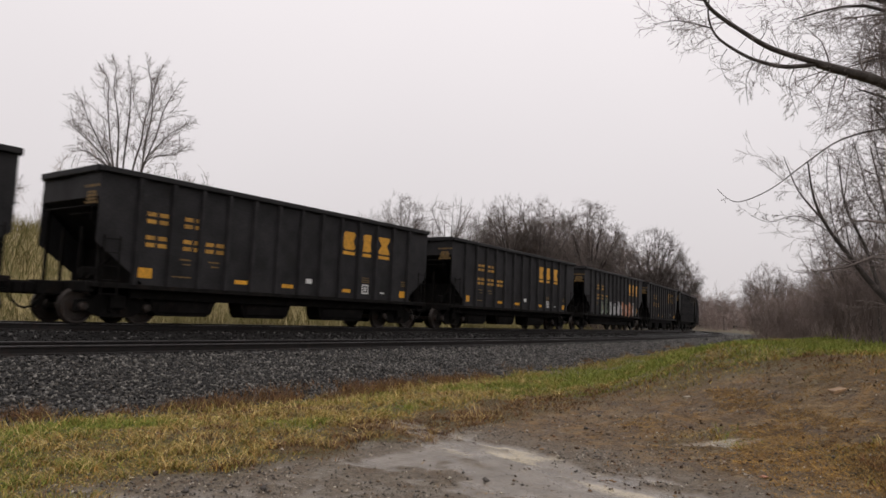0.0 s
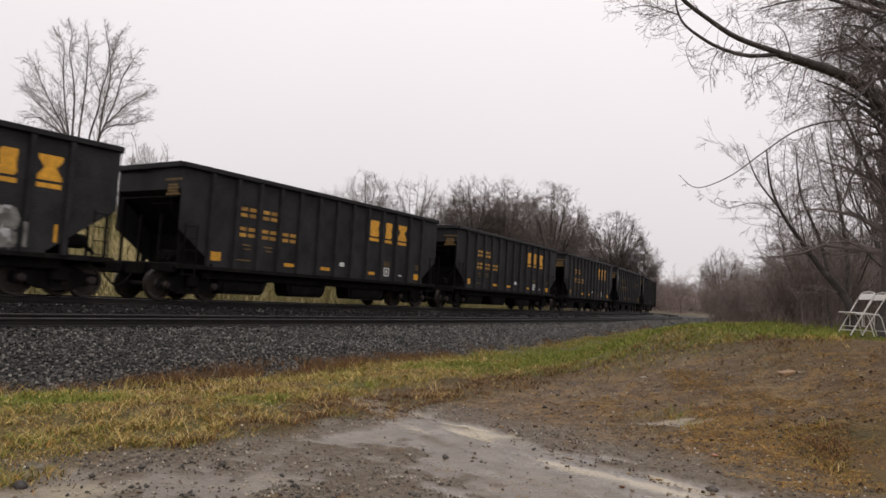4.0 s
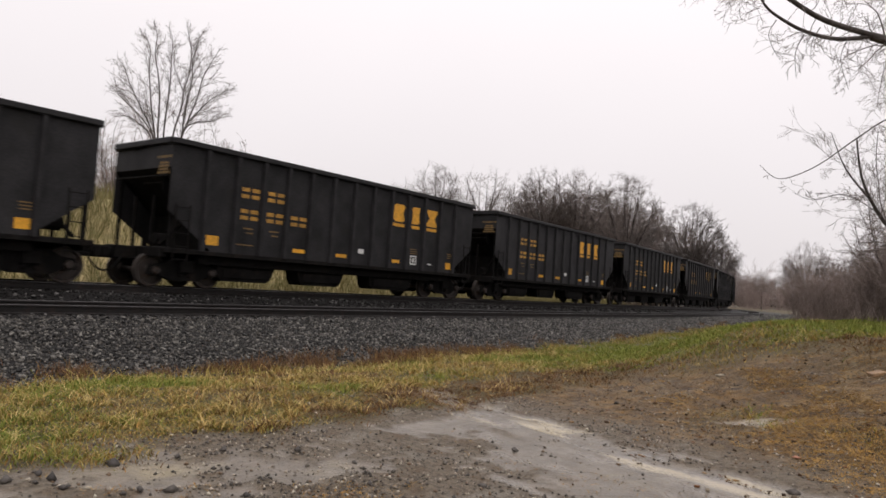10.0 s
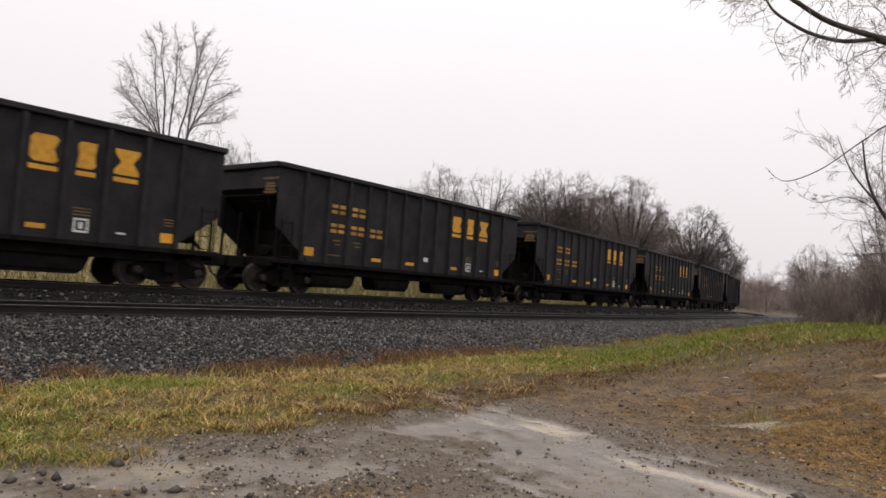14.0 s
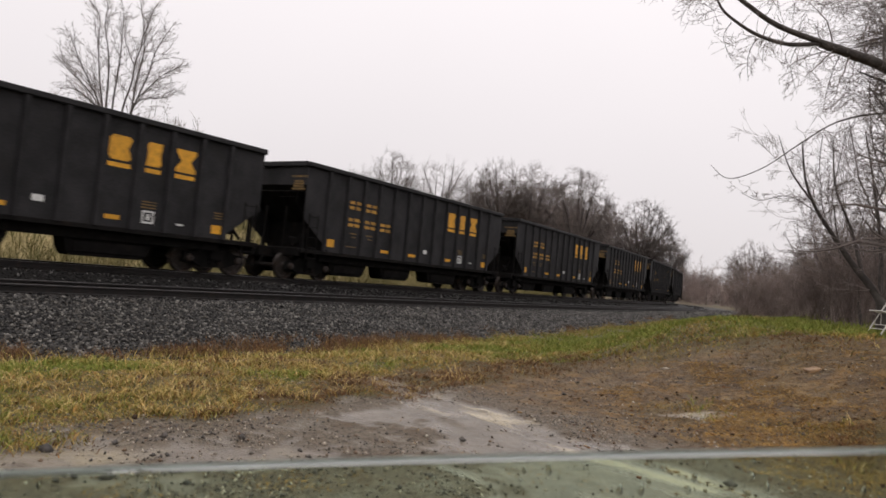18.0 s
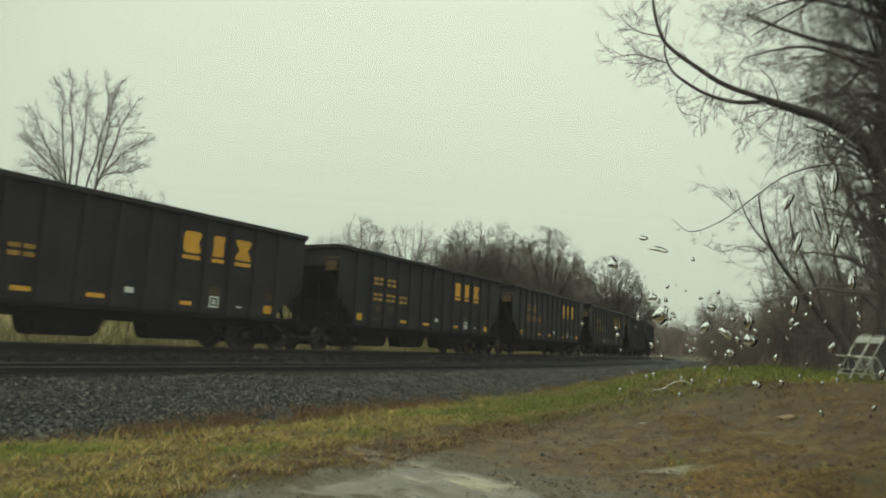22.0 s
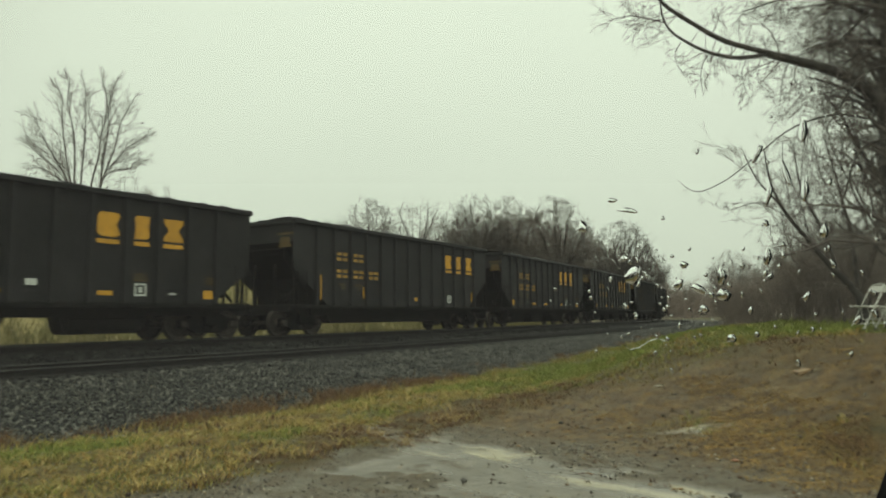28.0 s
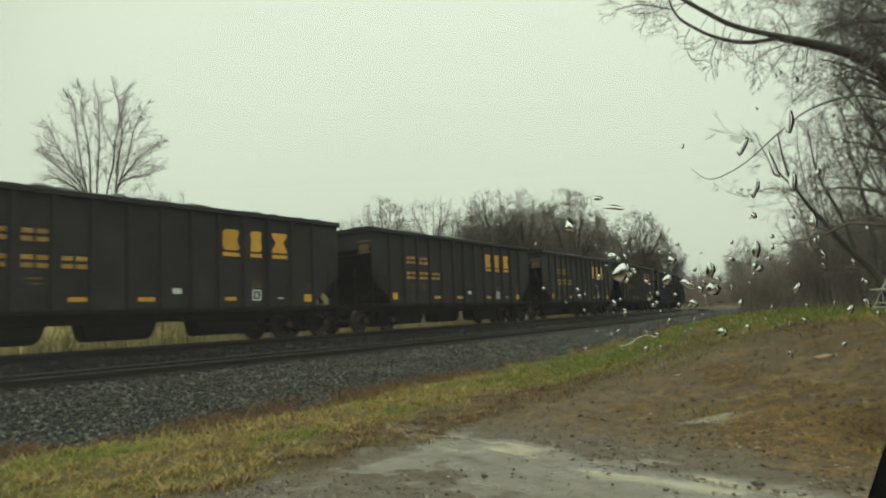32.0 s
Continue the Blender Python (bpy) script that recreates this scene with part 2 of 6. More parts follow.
ORANGE_GRASS = island_material("matted_grass", [(0.32, 0.165, 0.036), (0.4, 0.23, 0.055), (0.2, 0.1, 0.028), (0.44, 0.29, 0.1), (0.26, 0.15, 0.03)])
RED_GRASS = island_material("russet_weeds", [(0.12, 0.052, 0.024), (0.18, 0.09, 0.034), (0.075, 0.042, 0.026), (0.24, 0.15, 0.05)])


# ---- mesh building ----
class Shape:
    """Vertices and faces gathered for one mesh."""

    def __init__(self):
        self.v, self.f = [], []

    def add(self, verts, faces):
        n = len(self.v)
        self.v += [tuple(p) for p in verts]
        self.f += [tuple(i + n for i in face) for face in faces]
        return self

    def box(self, x0, x1, y0, y1, z0, z1, ch=0.0):
        """A box, its edges cut by ch."""
        if ch <= 0:
            v = [(x, y, z) for x in (x0, x1) for y in (y0, y1) for z in (z0, z1)]
            return self.add(v, [(0, 1, 3, 2), (4, 6, 7, 5), (0, 4, 5, 1), (2, 3, 7, 6), (0, 2, 6, 4), (1, 5, 7, 3)])
        bm = bmesh.new()
        bmesh.ops.create_cube(bm, size=1.0)
        for p in bm.verts:
            p.co = Vector(((x0 + x1) / 2 + p.co.x * (x1 - x0), (y0 + y1) / 2 + p.co.y * (y1 - y0), (z0 + z1) / 2 + p.co.z * (z1 - z0)))
        bmesh.ops.bevel(bm, geom=bm.edges[:], offset=ch, segments=1, affect="EDGES", profile=0.5)
        bm.verts.index_update()
        self.add([p.co[:] for p in bm.verts], [[p.index for p in face.verts] for face in bm.faces])
        bm.free()
        return self

    def prism(self, outline, y0, y1):
        """An outline in x and z, drawn out along y."""
        n = len(outline)
        v = [(x, y0, z) for x, z in outline] + [(x, y1, z) for x, z in outline]
        return self.add(v, [tuple(range(n)), tuple(range(2 * n - 1, n - 1, -1))] + [(i, i + n, (i + 1) % n + n, (i + 1) % n) for i in range(n)])

    def tube(self, points, radii, sides=6, caps=True):
        pts = [Vector(p) for p in points]
        rings = []
        for i, p in enumerate(pts):
            d = (pts[min(i + 1, len(pts) - 1)] - pts[max(i - 1, 0)]).normalized()
            a = d.cross(Vector((0, 0, 1)) if abs(d.z) < 0.9 else Vector((1, 0, 0))).normalized()
            b = d.cross(a)
            rings.append([p + (a * math.cos(2 * math.pi * k / sides) + b * math.sin(2 * math.pi * k / sides)) * radii[i] for k in range(sides)])
        faces = [(i * sides + k, i * sides + (k + 1) % sides, (i + 1) * sides + (k + 1) % sides, (i + 1) * sides + k)
                 for i in range(len(pts) - 1) for k in range(sides)]
        if caps:
            faces += [tuple(range(sides - 1, -1, -1)), tuple(range((len(pts) - 1) * sides, len(pts) * sides))]
        return self.add([p for ring in rings for p in ring], faces)

    def lathe(self, profile, y0, sides=28):
        """A profile of (radius, y) turned round the y axis."""
        n = len(profile)
        v = [(r * math.cos(2 * math.pi * k / sides), y0 + y, r * math.sin(2 * math.pi * k / sides)) for k in range(sides) for r, y in profile]
        return self.add(v, [(k * n + i, ((k + 1) % sides) * n + i, ((k + 1) % sides) * n + i + 1, k * n + i + 1) for k in range(sides) for i in range(n - 1)])

    def mesh(self, name, mat, smooth=False):
        me = bpy.data.meshes.new(name)
        me.from_pydata(self.v, [], self.f)
        me.materials.append(mat)
        if smooth:
            me.polygons.foreach_set("use_smooth", [True] * len(me.polygons))
        me.update()
        return me


def part(name, shape, mat, parent, label="", smooth=False, at=None):
    ob = new(name, shape.mesh(name, mat, smooth))
    ob.parent = parent
    if at is not None:
        ob.matrix_basis = at
    if label:
        tagged(ob, label)
    return ob


def thing(name, label, category, group="", kind="", at=None):
    ob = new(name)
    tagged(ob, label, category, group, kind)
    if at is not None:
        ob.matrix_basis = at
    return ob


def big_mesh(name, verts, faces, mat, smooth=False):
    """A mesh from number arrays, faces all of one size."""
    verts, faces = np.asarray(verts, np.float32), np.asarray(faces, np.int32)
    me = bpy.data.meshes.new(name)
    k = faces.shape[1]
    me.vertices.add(len(verts))
    me.vertices.foreach_set("co", verts.ravel())
    me.loops.add(faces.size)
    me.loops.foreach_set("vertex_index", faces.ravel())
    me.polygons.add(len(faces))
    me.polygons.foreach_set("loop_start", np.arange(0, faces.size, k, dtype=np.int32))
    me.polygons.foreach_set("loop_total", np.full(len(faces), k, np.int32))
    if smooth:
        me.polygons.foreach_set("use_smooth", np.ones(len(faces), bool))
    me.materials.append(mat)
    me.update(calc_edges=True)
    return me


# ---- the line of the railway ----
# s runs along the near side of the train, away from the camera; the line bends left, then right again far off
STEP = 0.5
S0, S1 = -440.0, 470.0
KS, KV = [-120, -60, 0, 61, 76, 103, 123, 148, 258, 298], [0, 0.00257, 0.00257, 0.00257, 0.0078, 0.008, -0.003, -0.0035, -0.0035, 0]


def lay_line():
    ss = np.arange(S0, S1 + STEP / 2, STEP)
    zero = int(round(-S0 / STEP))
    turn = np.interp(ss, KS, KV)
    head = 0.60343 - (np.cumsum(turn) - np.cumsum(turn)[zero]) * STEP
    x, y = np.cumsum(np.sin(head)) * STEP, np.cumsum(np.cos(head)) * STEP
    return ss, x - x[zero] - 0.7265, y - y[zero] + 29.111, head


LS, LX, LY, LH = lay_line()


def on_line(s, off=0.0):
    """Place and heading at s, off metres towards the camera's side."""
    x, y, a = np.interp(s, LS, LX), np.interp(s, LS, LY), np.interp(s, LS, LH)
    return x + np.cos(a) * off, y - np.sin(a) * off, a


def to_line(x, y):
    """s and off of places in the plan."""
    x, y = np.asarray(x, float).ravel(), np.asarray(y, float).ravel()
    keep = slice(0, None, 8)
    cx, cy, cs = LX[keep], LY[keep], LS[keep]
    s, off = np.empty(len(x)), np.empty(len(x))
    for i in range(0, len(x), 20000):
        a, b = x[i:i + 20000], y[i:i + 20000]
        j = ((a[:, None] - cx) ** 2 + (b[:, None] - cy) ** 2).argmin(1)
        h = np.interp(cs[j], LS, LH)
        along = (a - cx[j]) * np.sin(h) + (b - cy[j]) * np.cos(h)
        s[i:i + 20000] = cs[j] + along
        px, py, h2 = on_line(s[i:i + 20000])
        off[i:i + 20000] = (a - px) * np.cos(h2) - (b - py) * np.sin(h2)
    return s, off


def ramp(v, a, b):
    u = np.clip((v - a) / (b - a), 0, 1)
    return u * u * (3 - 2 * u)


TRAIN_OFF, NEAR_OFF = -1.55, 2.45      # track centres
TRAIN_RAIL, NEAR_RAIL = 0.77, 0.45     # rail heads
GAUGE = 1.5


def wave(x, y, size, seed=0):
    """Cheap smooth noise over the plan, about -1 to 1."""
    a = 0
    for k in range(4):
        t = 1.3 + 2.1 * k + seed
        f = (1.0 + 0.37 * k) / size
        a = a + np.sin(f * (x * math.cos(t) + y * math.sin(t)) + 1.7 * t + 1.3 * np.sin(0.6 * f * (x * math.sin(t) - y * math.cos(t)) + t))
    return a / 2.6


def mud_mask(x, y):
    """1 on the bare wet lot, 0 in the grass."""
    edge = np.maximum(8.0 + 1.5 * x, 4.6 + 0.6 * (x + 3.2)) + 0.45 * wave(x, y, 0.45)
    bare = ramp(edge - y, -0.45, 0.5) * (1 - ramp(np.hypot(x, y) + 0.7 * wave(x, y, 0.9, 1), 10.0, 12.8))
    tuft = ramp(wave(x, y, 0.8, 9) - 0.35 + 0.9 * np.exp(-((x - 4.0) ** 2 + (y - 7.4) ** 2) / 1.6), 0.1, 0.7) * ramp(x, 2.2, 3.4)
    return np.clip(bare * (1 - 0.8 * tuft), 0, 1)


def earth_mask(x, y):
    """1 on the brown slope of the knoll, 0 on the grey gravelly flat of the lot."""
    return ramp(x + 0.7 * (y - 7.0) + 0.35 * wave(x, y, 0.5, 31) + 0.2 * wave(x, y, 0.15, 32), 1.2, 3.0)


def tongue_edges(x, y):
    """How far a place lies beyond the upper edge of the tongue of silt, and past its lower edge."""
    return 0.779 * (x - 0.43) + 0.627 * (y - 8.18), 0.969 * (x + 0.25) + 0.248 * (y - 7.18)


def puddle_mask(x, y):
    """Slick pale silt and shallow water: a long tongue across the lot and smaller patches beside the grass."""
    grain = 0.7 * wave(x, y, 0.30, 3) + 0.6 * wave(x, y, 0.11, 7) + 0.4 * wave(x, y, 0.05, 11)

    def blot(cx, cy, lx, ly, turn, lo=-0.05, hi=0.6):
        c, n = math.cos(turn), math.sin(turn)
        u, v = (x - cx) * c + (y - cy) * n, -(x - cx) * n + (y - cy) * c
        return ramp(1.0 - np.sqrt((u / lx) ** 2 + (v / ly) ** 2) + 0.55 * grain, lo, hi)
    far, near = tongue_edges(x, y)
    inside = np.minimum(-far, near) * ramp(y, 3.2, 4.2)
    streak = wave(0.25 * (0.627 * x - 0.779 * y), 0.779 * x + 0.627 * y, 0.1, 41) + 0.6 * wave(0.2 * (0.627 * x - 0.779 * y), 0.779 * x + 0.627 * y, 0.045, 43)
    a = ramp(inside / 0.4 + 0.45 * grain + 0.35 * streak, -0.05, 0.75) * (0.66 + 0.34 * np.exp(-((far + 0.45 + 0.12 * wave(x, y, 0.5, 57)) / 0.3) ** 2) * ramp(wave(x, y, 0.45, 55) + 0.5 * streak, -0.6, 0.5) + 0.1 * streak)
    b = blot(-1.65, 4.7, 1.9, 0.55, 0.5)
    c = blot(-0.25, 6.75, 1.0, 0.42, 0.45)
    d = blot(2.85, 7.85, 0.3, 0.1, -0.3)
    e = blot(3.3, 7.7, 0.42, 0.16, -0.3)
    return np.clip(np.maximum.reduce([a, 0.6 * b, 0.7 * c, 0.7 * d, 0.75 * e]), 0, 1)


def ground_z(x, y, rough=True):
    x, y = np.asarray(x, float), np.asarray(y, float)
    shape = x.shape
    x, y = x.ravel(), y.ravel()
    s, off = to_line(x, y)
    toe = -0.31 + 0.73 * ramp(s, -17, 22)
    q = x + 0.25 * (y - 8)
    lot = 1.05 * ramp(q, 2.2, 7.4) * ramp(y, -2, 7) * ramp(off, 10.2, 14.6)
    lot = lot + (0.5 - lot) * ramp(np.hypot(x, y), 60, 160)
    z = toe + (lot - toe) * ramp(off, 7.5, 11.5)
    bed = np.interp(off, [-6.0, -4.8, -3.2, 0.2, 0.9, 4.1, 7.7], [0.15, 0.25, 0.56, 0.56, 0.24, 0.24, 0.0])
    z = np.where(off < 4.1, bed, np.where(off < 7.7, 0.24 + (toe - 0.24) * np.clip((off - 4.1) / 3.6, 0, 1), z))
    bank = 4.0 * ramp(-off, 5.5, 15.0) * (1 - 0.75 * ramp(s, 23, 58))
    z = np.where(off < -5.0, 0.2 + bank, z)
    if rough:
        m = mud_mask(x, y) * ramp(off, 7.7, 9)
        pud = puddle_mask(x, y)
        z = z + 0.035 * wave(x, y, 1.1) * ramp(off, 4, 6) * (1 - pud) + (0.014 * wave(x, y, 0.16, 5) + 0.008 * wave(x, y, 0.06, 13)) * m * (1 - 0.8 * pud) - 0.03 * pud * (off > 7)
        z = z + 0.02 * wave(x, y, 0.3, 8) * (np.abs(off - 5.5) < 1.6) + 0.25 * wave(x, y, 5.0, 4) * ramp(-off, 8, 14)
    return z.reshape(shape)


def gz(x, y):
    return float(ground_z(np.array([x]), np.array([y]))[0])


# ---- ground: one sheet to the horizon ----
def ground_material():
    m = bpy.data.materials.new("ground")
    m.use_nodes = True
    nodes, links = m.node_tree.nodes, m.node_tree.links
    shader = nodes["Principled BSDF"]
    where = nodes.new("ShaderNodeTexCoord")

    def noise_at(scale, detail=5.0):
        n = nodes.new("ShaderNodeTexNoise")
        n.inputs["Scale"].default_value, n.inputs["Detail"].default_value, n.inputs["Roughness"].default_value = scale, detail, 0.62
        links.new(where.outputs["Object"], n.inputs["Vector"])
        return n.outputs["Fac"]

    def mask(name):
        a = nodes.new("ShaderNodeAttribute")
        a.attribute_name = name
        return a.outputs["Fac"]

    def blend(a, b, fac):
        n = nodes.new("ShaderNodeMix")
        n.data_type = "RGBA"
        for key, value in (("A", a), ("B", b)):
            if isinstance(value, tuple):
                n.inputs[key].default_value = (*value, 1)
            else:
                links.new(value, n.inputs[key])
        if isinstance(fac, float):
            n.inputs["Factor"].default_value = fac
        else:
            links.new(fac, n.inputs["Factor"])
        return n.outputs["Result"]

    def spread(value, lo, hi, to0=0.0, to1=1.0):
        n = nodes.new("ShaderNodeMapRange")
        n.inputs["From Min"].default_value, n.inputs["From Max"].default_value = lo, hi
        n.inputs["To Min"].default_value, n.inputs["To Max"].default_value = to0, to1
        links.new(value, n.inputs["Value"])
        return n.outputs["Result"]

    coarse, mid, fine, grit = noise_at(0.8), noise_at(4.0), noise_at(22.0), noise_at(90.0, 3.0)
    soil = blend((0.045, 0.037, 0.012), (0.085, 0.066, 0.022), spread(mid, 0.35, 0.65))
    soil = blend(soil, (0.11, 0.062, 0.026), spread(coarse, 0.5, 0.7))
    flat = blend((0.058, 0.046, 0.0335), (0.178, 0.144, 0.105), spread(fine, 0.33, 0.68))
    flat = blend(flat, (0.108, 0.077, 0.05), spread(mid, 0.5, 0.68))
    flat = blend(flat, (0.2, 0.18, 0.15), spread(noise_at(1.7), 0.54, 0.72))
    earth = blend((0.042, 0.026, 0.012), (0.16, 0.098, 0.042), spread(fine, 0.35, 0.68))
    earth = blend(earth, (0.19, 0.105, 0.032), spread(noise_at(2.6), 0.5, 0.66))
    earth = blend(earth, (0.22, 0.175, 0.105), spread(noise_at(7.0), 0.57, 0.68, 0.0, 0.8))
    earth = blend(earth, (0.05, 0.036, 0.023), spread(noise_at(9.0), 0.56, 0.66, 0.0, 0.8))
    earth = blend(earth, (0.055, 0.036, 0.024), spread(noise_at(3.1), 0.56, 0.68))
    earth = blend(earth, (0.17, 0.125, 0.07), spread(noise_at(1.3), 0.58, 0.72))
    mud = blend(flat, earth, mask("earth"))
    mud = blend(mud, (0.03, 0.027, 0.023), spread(grit, 0.57, 0.68))
    mud = blend(mud, (0.3, 0.27, 0.22), spread(noise_at(60.0, 2.0), 0.66, 0.72))
    silt = blend((0.14, 0.124, 0.106), (0.24, 0.213, 0.18), spread(mid, 0.35, 0.65))
    silt = blend(silt, (0.36, 0.31, 0.2), spread(coarse, 0.55, 0.7))
    silt = blend(silt, (0.38, 0.32, 0.21), spread(mask("puddle"), 0.82, 1.0, 0.0, 0.75))
    silt = blend(silt, (0.07, 0.058, 0.046), spread(fine, 0.58, 0.7))
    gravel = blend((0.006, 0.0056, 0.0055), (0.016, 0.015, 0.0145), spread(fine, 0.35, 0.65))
    straw = blend((0.20, 0.16, 0.07), (0.34, 0.27, 0.13), spread(mid, 0.35, 0.65))
    straw = blend(straw, (0.13, 0.12, 0.04), spread(coarse, 0.5, 0.68))
    colour = blend(soil, mud, mask("mud"))
    colour = blend(colour, silt, mask("puddle"))
    colour = blend(colour, straw, mask("straw"))
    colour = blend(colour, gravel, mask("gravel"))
    links.new(colour, shader.inputs["Base Color"])
    wet = spread(mask("puddle"), 0.25, 0.95, 0.55, 0.16)
    links.new(wet, shader.inputs["Roughness"])
    links.new(spread(mask("puddle"), 0.2, 0.9, 0.13, 0.45), shader.inputs["Specular IOR Level"])
    relief = nodes.new("ShaderNodeBump")
    relief.inputs["Distance"].default_value = 0.035
    links.new(spread(mask("puddle"), 0.2, 0.95, 1.0, 0.2), relief.inputs["Strength"])
    links.new(fine, relief.inputs["Height"])
    links.new(relief.outputs["Normal"], shader.inputs["Normal"])
    return m


def build_ground():
    def lines(lo, hi, step, far, grow):
        mid = np.arange(lo, hi + step / 2, step)
        out, d, right, left = hi, step, [], []
        while out < far:
            d *= grow
            out += d
            right.append(out)
        out, d = lo, step
        while out > -far:
            d *= grow
            out -= d
            left.append(out)
        return np.array(left[::-1] + mid.tolist() + right)

    gx, gy = lines(-7.0, 8.0, 0.05, 1800, 1.06), lines(3.2, 14.0, 0.05, 1800, 1.06)
    x, y = np.meshgrid(gx, gy, indexing="ij")
    z = ground_z(x, y)
    verts = np.stack([x, y, z], -1).reshape(-1, 3)
    n, k = len(gx), len(gy)
    i = (np.arange(n - 1)[:, None] * k + np.arange(k - 1)).ravel()
    me = big_mesh("ground", verts, np.stack([i, i + k, i + k + 1, i + 1], 1), ground_material(), True)
    s, off = to_line(x, y)
    fx, fy = x.ravel(), y.ravel()
    beside = ramp(off, 7.6, 8.8)
    masks = {"mud": mud_mask(fx, fy) * beside, "puddle": puddle_mask(fx, fy) * beside, "earth": earth_mask(fx, fy),
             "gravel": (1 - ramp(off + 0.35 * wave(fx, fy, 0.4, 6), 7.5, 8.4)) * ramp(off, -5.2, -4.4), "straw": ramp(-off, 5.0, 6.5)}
    for name, value in masks.items():
        me.attributes.new(name, "FLOAT", "POINT").data.foreach_set("value", np.asarray(value, np.float32))
    tagged(new("ground", me), "wet muddy lot, patchy grass and dry grass bank beside the railway", "ground", kind="structure")


build_ground()


# ---- the two tracks ----
def sweep(profile, off, top, s_from, s_to, step, mat, name):
    ss = np.arange(s_from, s_to + step / 2, step)
    verts, n = [], len(profile)
    for s in ss:
        for py, pz in profile:
            x, y, _ = on_line(s, off + py)
            verts.append((float(x), float(y), top + pz))
    faces = [(i * n + k, i * n + (k + 1) % n, (i + 1) * n + (k + 1) % n, (i + 1) * n + k) for i in range(len(ss) - 1) for k in range(n)]
    return Shape().add(verts, faces).mesh(name, mat)


def build_track(label, centre, top):
    track = thing("railway_track", label, "railway track", group="railway tracks", kind="structure")
    foot = [(-0.07, -0.175), (-0.07, -0.165), (-0.012, -0.145), (-0.012, -0.05), (-0.036, -0.04), (-0.036, -0.012), (0.036, -0.012), (0.036, -0.04),
            (0.012, -0.05), (0.012, -0.145), (0.07, -0.165), (0.07, -0.175)]
    head = [(-0.034, -0.012), (-0.03, -0.002), (-0.02, 0.0), (0.02, 0.0), (0.03, -0.002), (0.034, -0.012)]
    for side in (-1, 1):
        rail = new("rail", sweep(foot, centre + side * GAUGE / 2, top, -130, 460, 1.0, RAIL, "rail"))
        rail.parent = track
        crown = new("rail_head", sweep(head, centre + side * GAUGE / 2, top, -130, 460, 1.0, RAIL_HEAD, "rail_head"))
        crown.parent = rail
        tagged(crown, "polished steel running surface")
    me = Shape().box(-1.3, 1.3, -0.115, 0.115, -0.17, 0.0, 0.012).mesh("tie", TIE)
    plate = Shape().box(-0.17, 0.17, -0.09, 0.09, 0.0, 0.016, 0.004).mesh("tie_plate", RAIL)
    rng = random.Random(int(top * 100))
    rest = Shape()
    for n in range(-60, 330):
        s = n * 0.52 + rng.uniform(-0.03, 0.03)
        x, y, a = on_line(s, centre)
        m = Matrix.Translation((float(x), float(y), top - 0.178)) @ Matrix.Rotation(-float(a) + rng.uniform(-0.015, 0.015), 4, "Z")
        if s < 62:
            tie = new("tie", me)
            tie.parent, tie.matrix_basis = track, m
        else:
            rest.add([m @ v.co for v in me.vertices], [f.vertices[:] for f in me.polygons])
    ob = new("far_ties", rest.mesh("far_ties", TIE))
    ob.parent = track
    tagged(ob, kind="stuff")


build_track("empty railway track with rusty rails on grey ballast", NEAR_OFF, NEAR_RAIL)
build_track("railway track with dark rails that carries the coal train", TRAIN_OFF, TRAIN_RAIL)


# ---- hopper cars ----
# in a car's own space x runs along the train away from the camera, -y is the side that the camera sees, z is 0 at the rail heads
SIDE, HALF, NEAR, TOP, SILL = 1.55, 7.2, 7.0, 4.07, 1.08


def truck_at(car, x):
    truck = Shape()
    for side in (-1, 1):
        y0, y1 = sorted((side * 0.92, side * 1.06))
        truck.prism([(-1.1, 0.34), (-1.05, 0.62), (-0.72, 0.66), (-0.42, 0.82), (0.42, 0.82), (0.72, 0.66), (1.05, 0.62), (1.1, 0.34), (0.75, 0.34),
                     (0.45, 0.2), (-0.45, 0.2), (-0.75, 0.34)], y0, y1)
    frame_ = part("truck", truck, CAR_DARK, car, "dark cast steel side frames", at=Matrix.Translation((x, 0, 0)))
    bolster = Shape().box(-0.22, 0.22, -1.2, 1.2, 0.42, 0.78, 0.03)
    part("bolster", bolster, CAR_DARK, frame_)
    for side in (-1, 1):
        coil = Shape()
        for k in (-0.14, 0.14):
            coil.tube([(k, side * 1.08, 0.3 + 0.05 * j) for j in range(7)], [0.075 if j % 2 else 0.06 for j in range(7)], 8)
        part("springs", coil, CAR_DARK, frame_)
        for k in (-0.89, 0.89):
            cap = Shape().tube([(k, side * 1.05, 0.457), (k, side * 1.13, 0.457), (k, side * 1.16, 0.457)], [0.13, 0.12, 0.07], 10)
            part("bearing_cap", cap, STEEL_WHEEL, frame_)
    for k in (-0.89, 0.89):
        ws = Shape().tube([(0, -1.05, 0), (0, 1.05, 0)], [0.08, 0.08], 8)
        for side in (-1, 1):
            rim = [(0.09, 0.07), (0.14, 0.075), (0.17, 0.03), (0.36, 0.02), (0.39, 0.065), (0.455, 0.065), (0.457, -0.035), (0.485, -0.05), (0.485, -0.075),
                   (0.39, -0.075), (0.36, -0.03), (0.17, -0.03), (0.12, -0.07), (0.09, -0.07)]
            ws.lathe([(r, side * y) for r, y in rim], side * 0.75)
            for j in range(5):
                c, d = math.cos(j * 1.2566), math.sin(j * 1.2566)
                ws.tube([(c * 0.27, side * 0.765, d * 0.27), (c * 0.27, side * 0.785, d * 0.27)], [0.03, 0.03], 6)
        part("wheelset", ws, STEEL_WHEEL, frame_, "worn steel wheels on an axle", smooth=False, at=Matrix.Translation((k, 0, 0.457)))
    return frame_


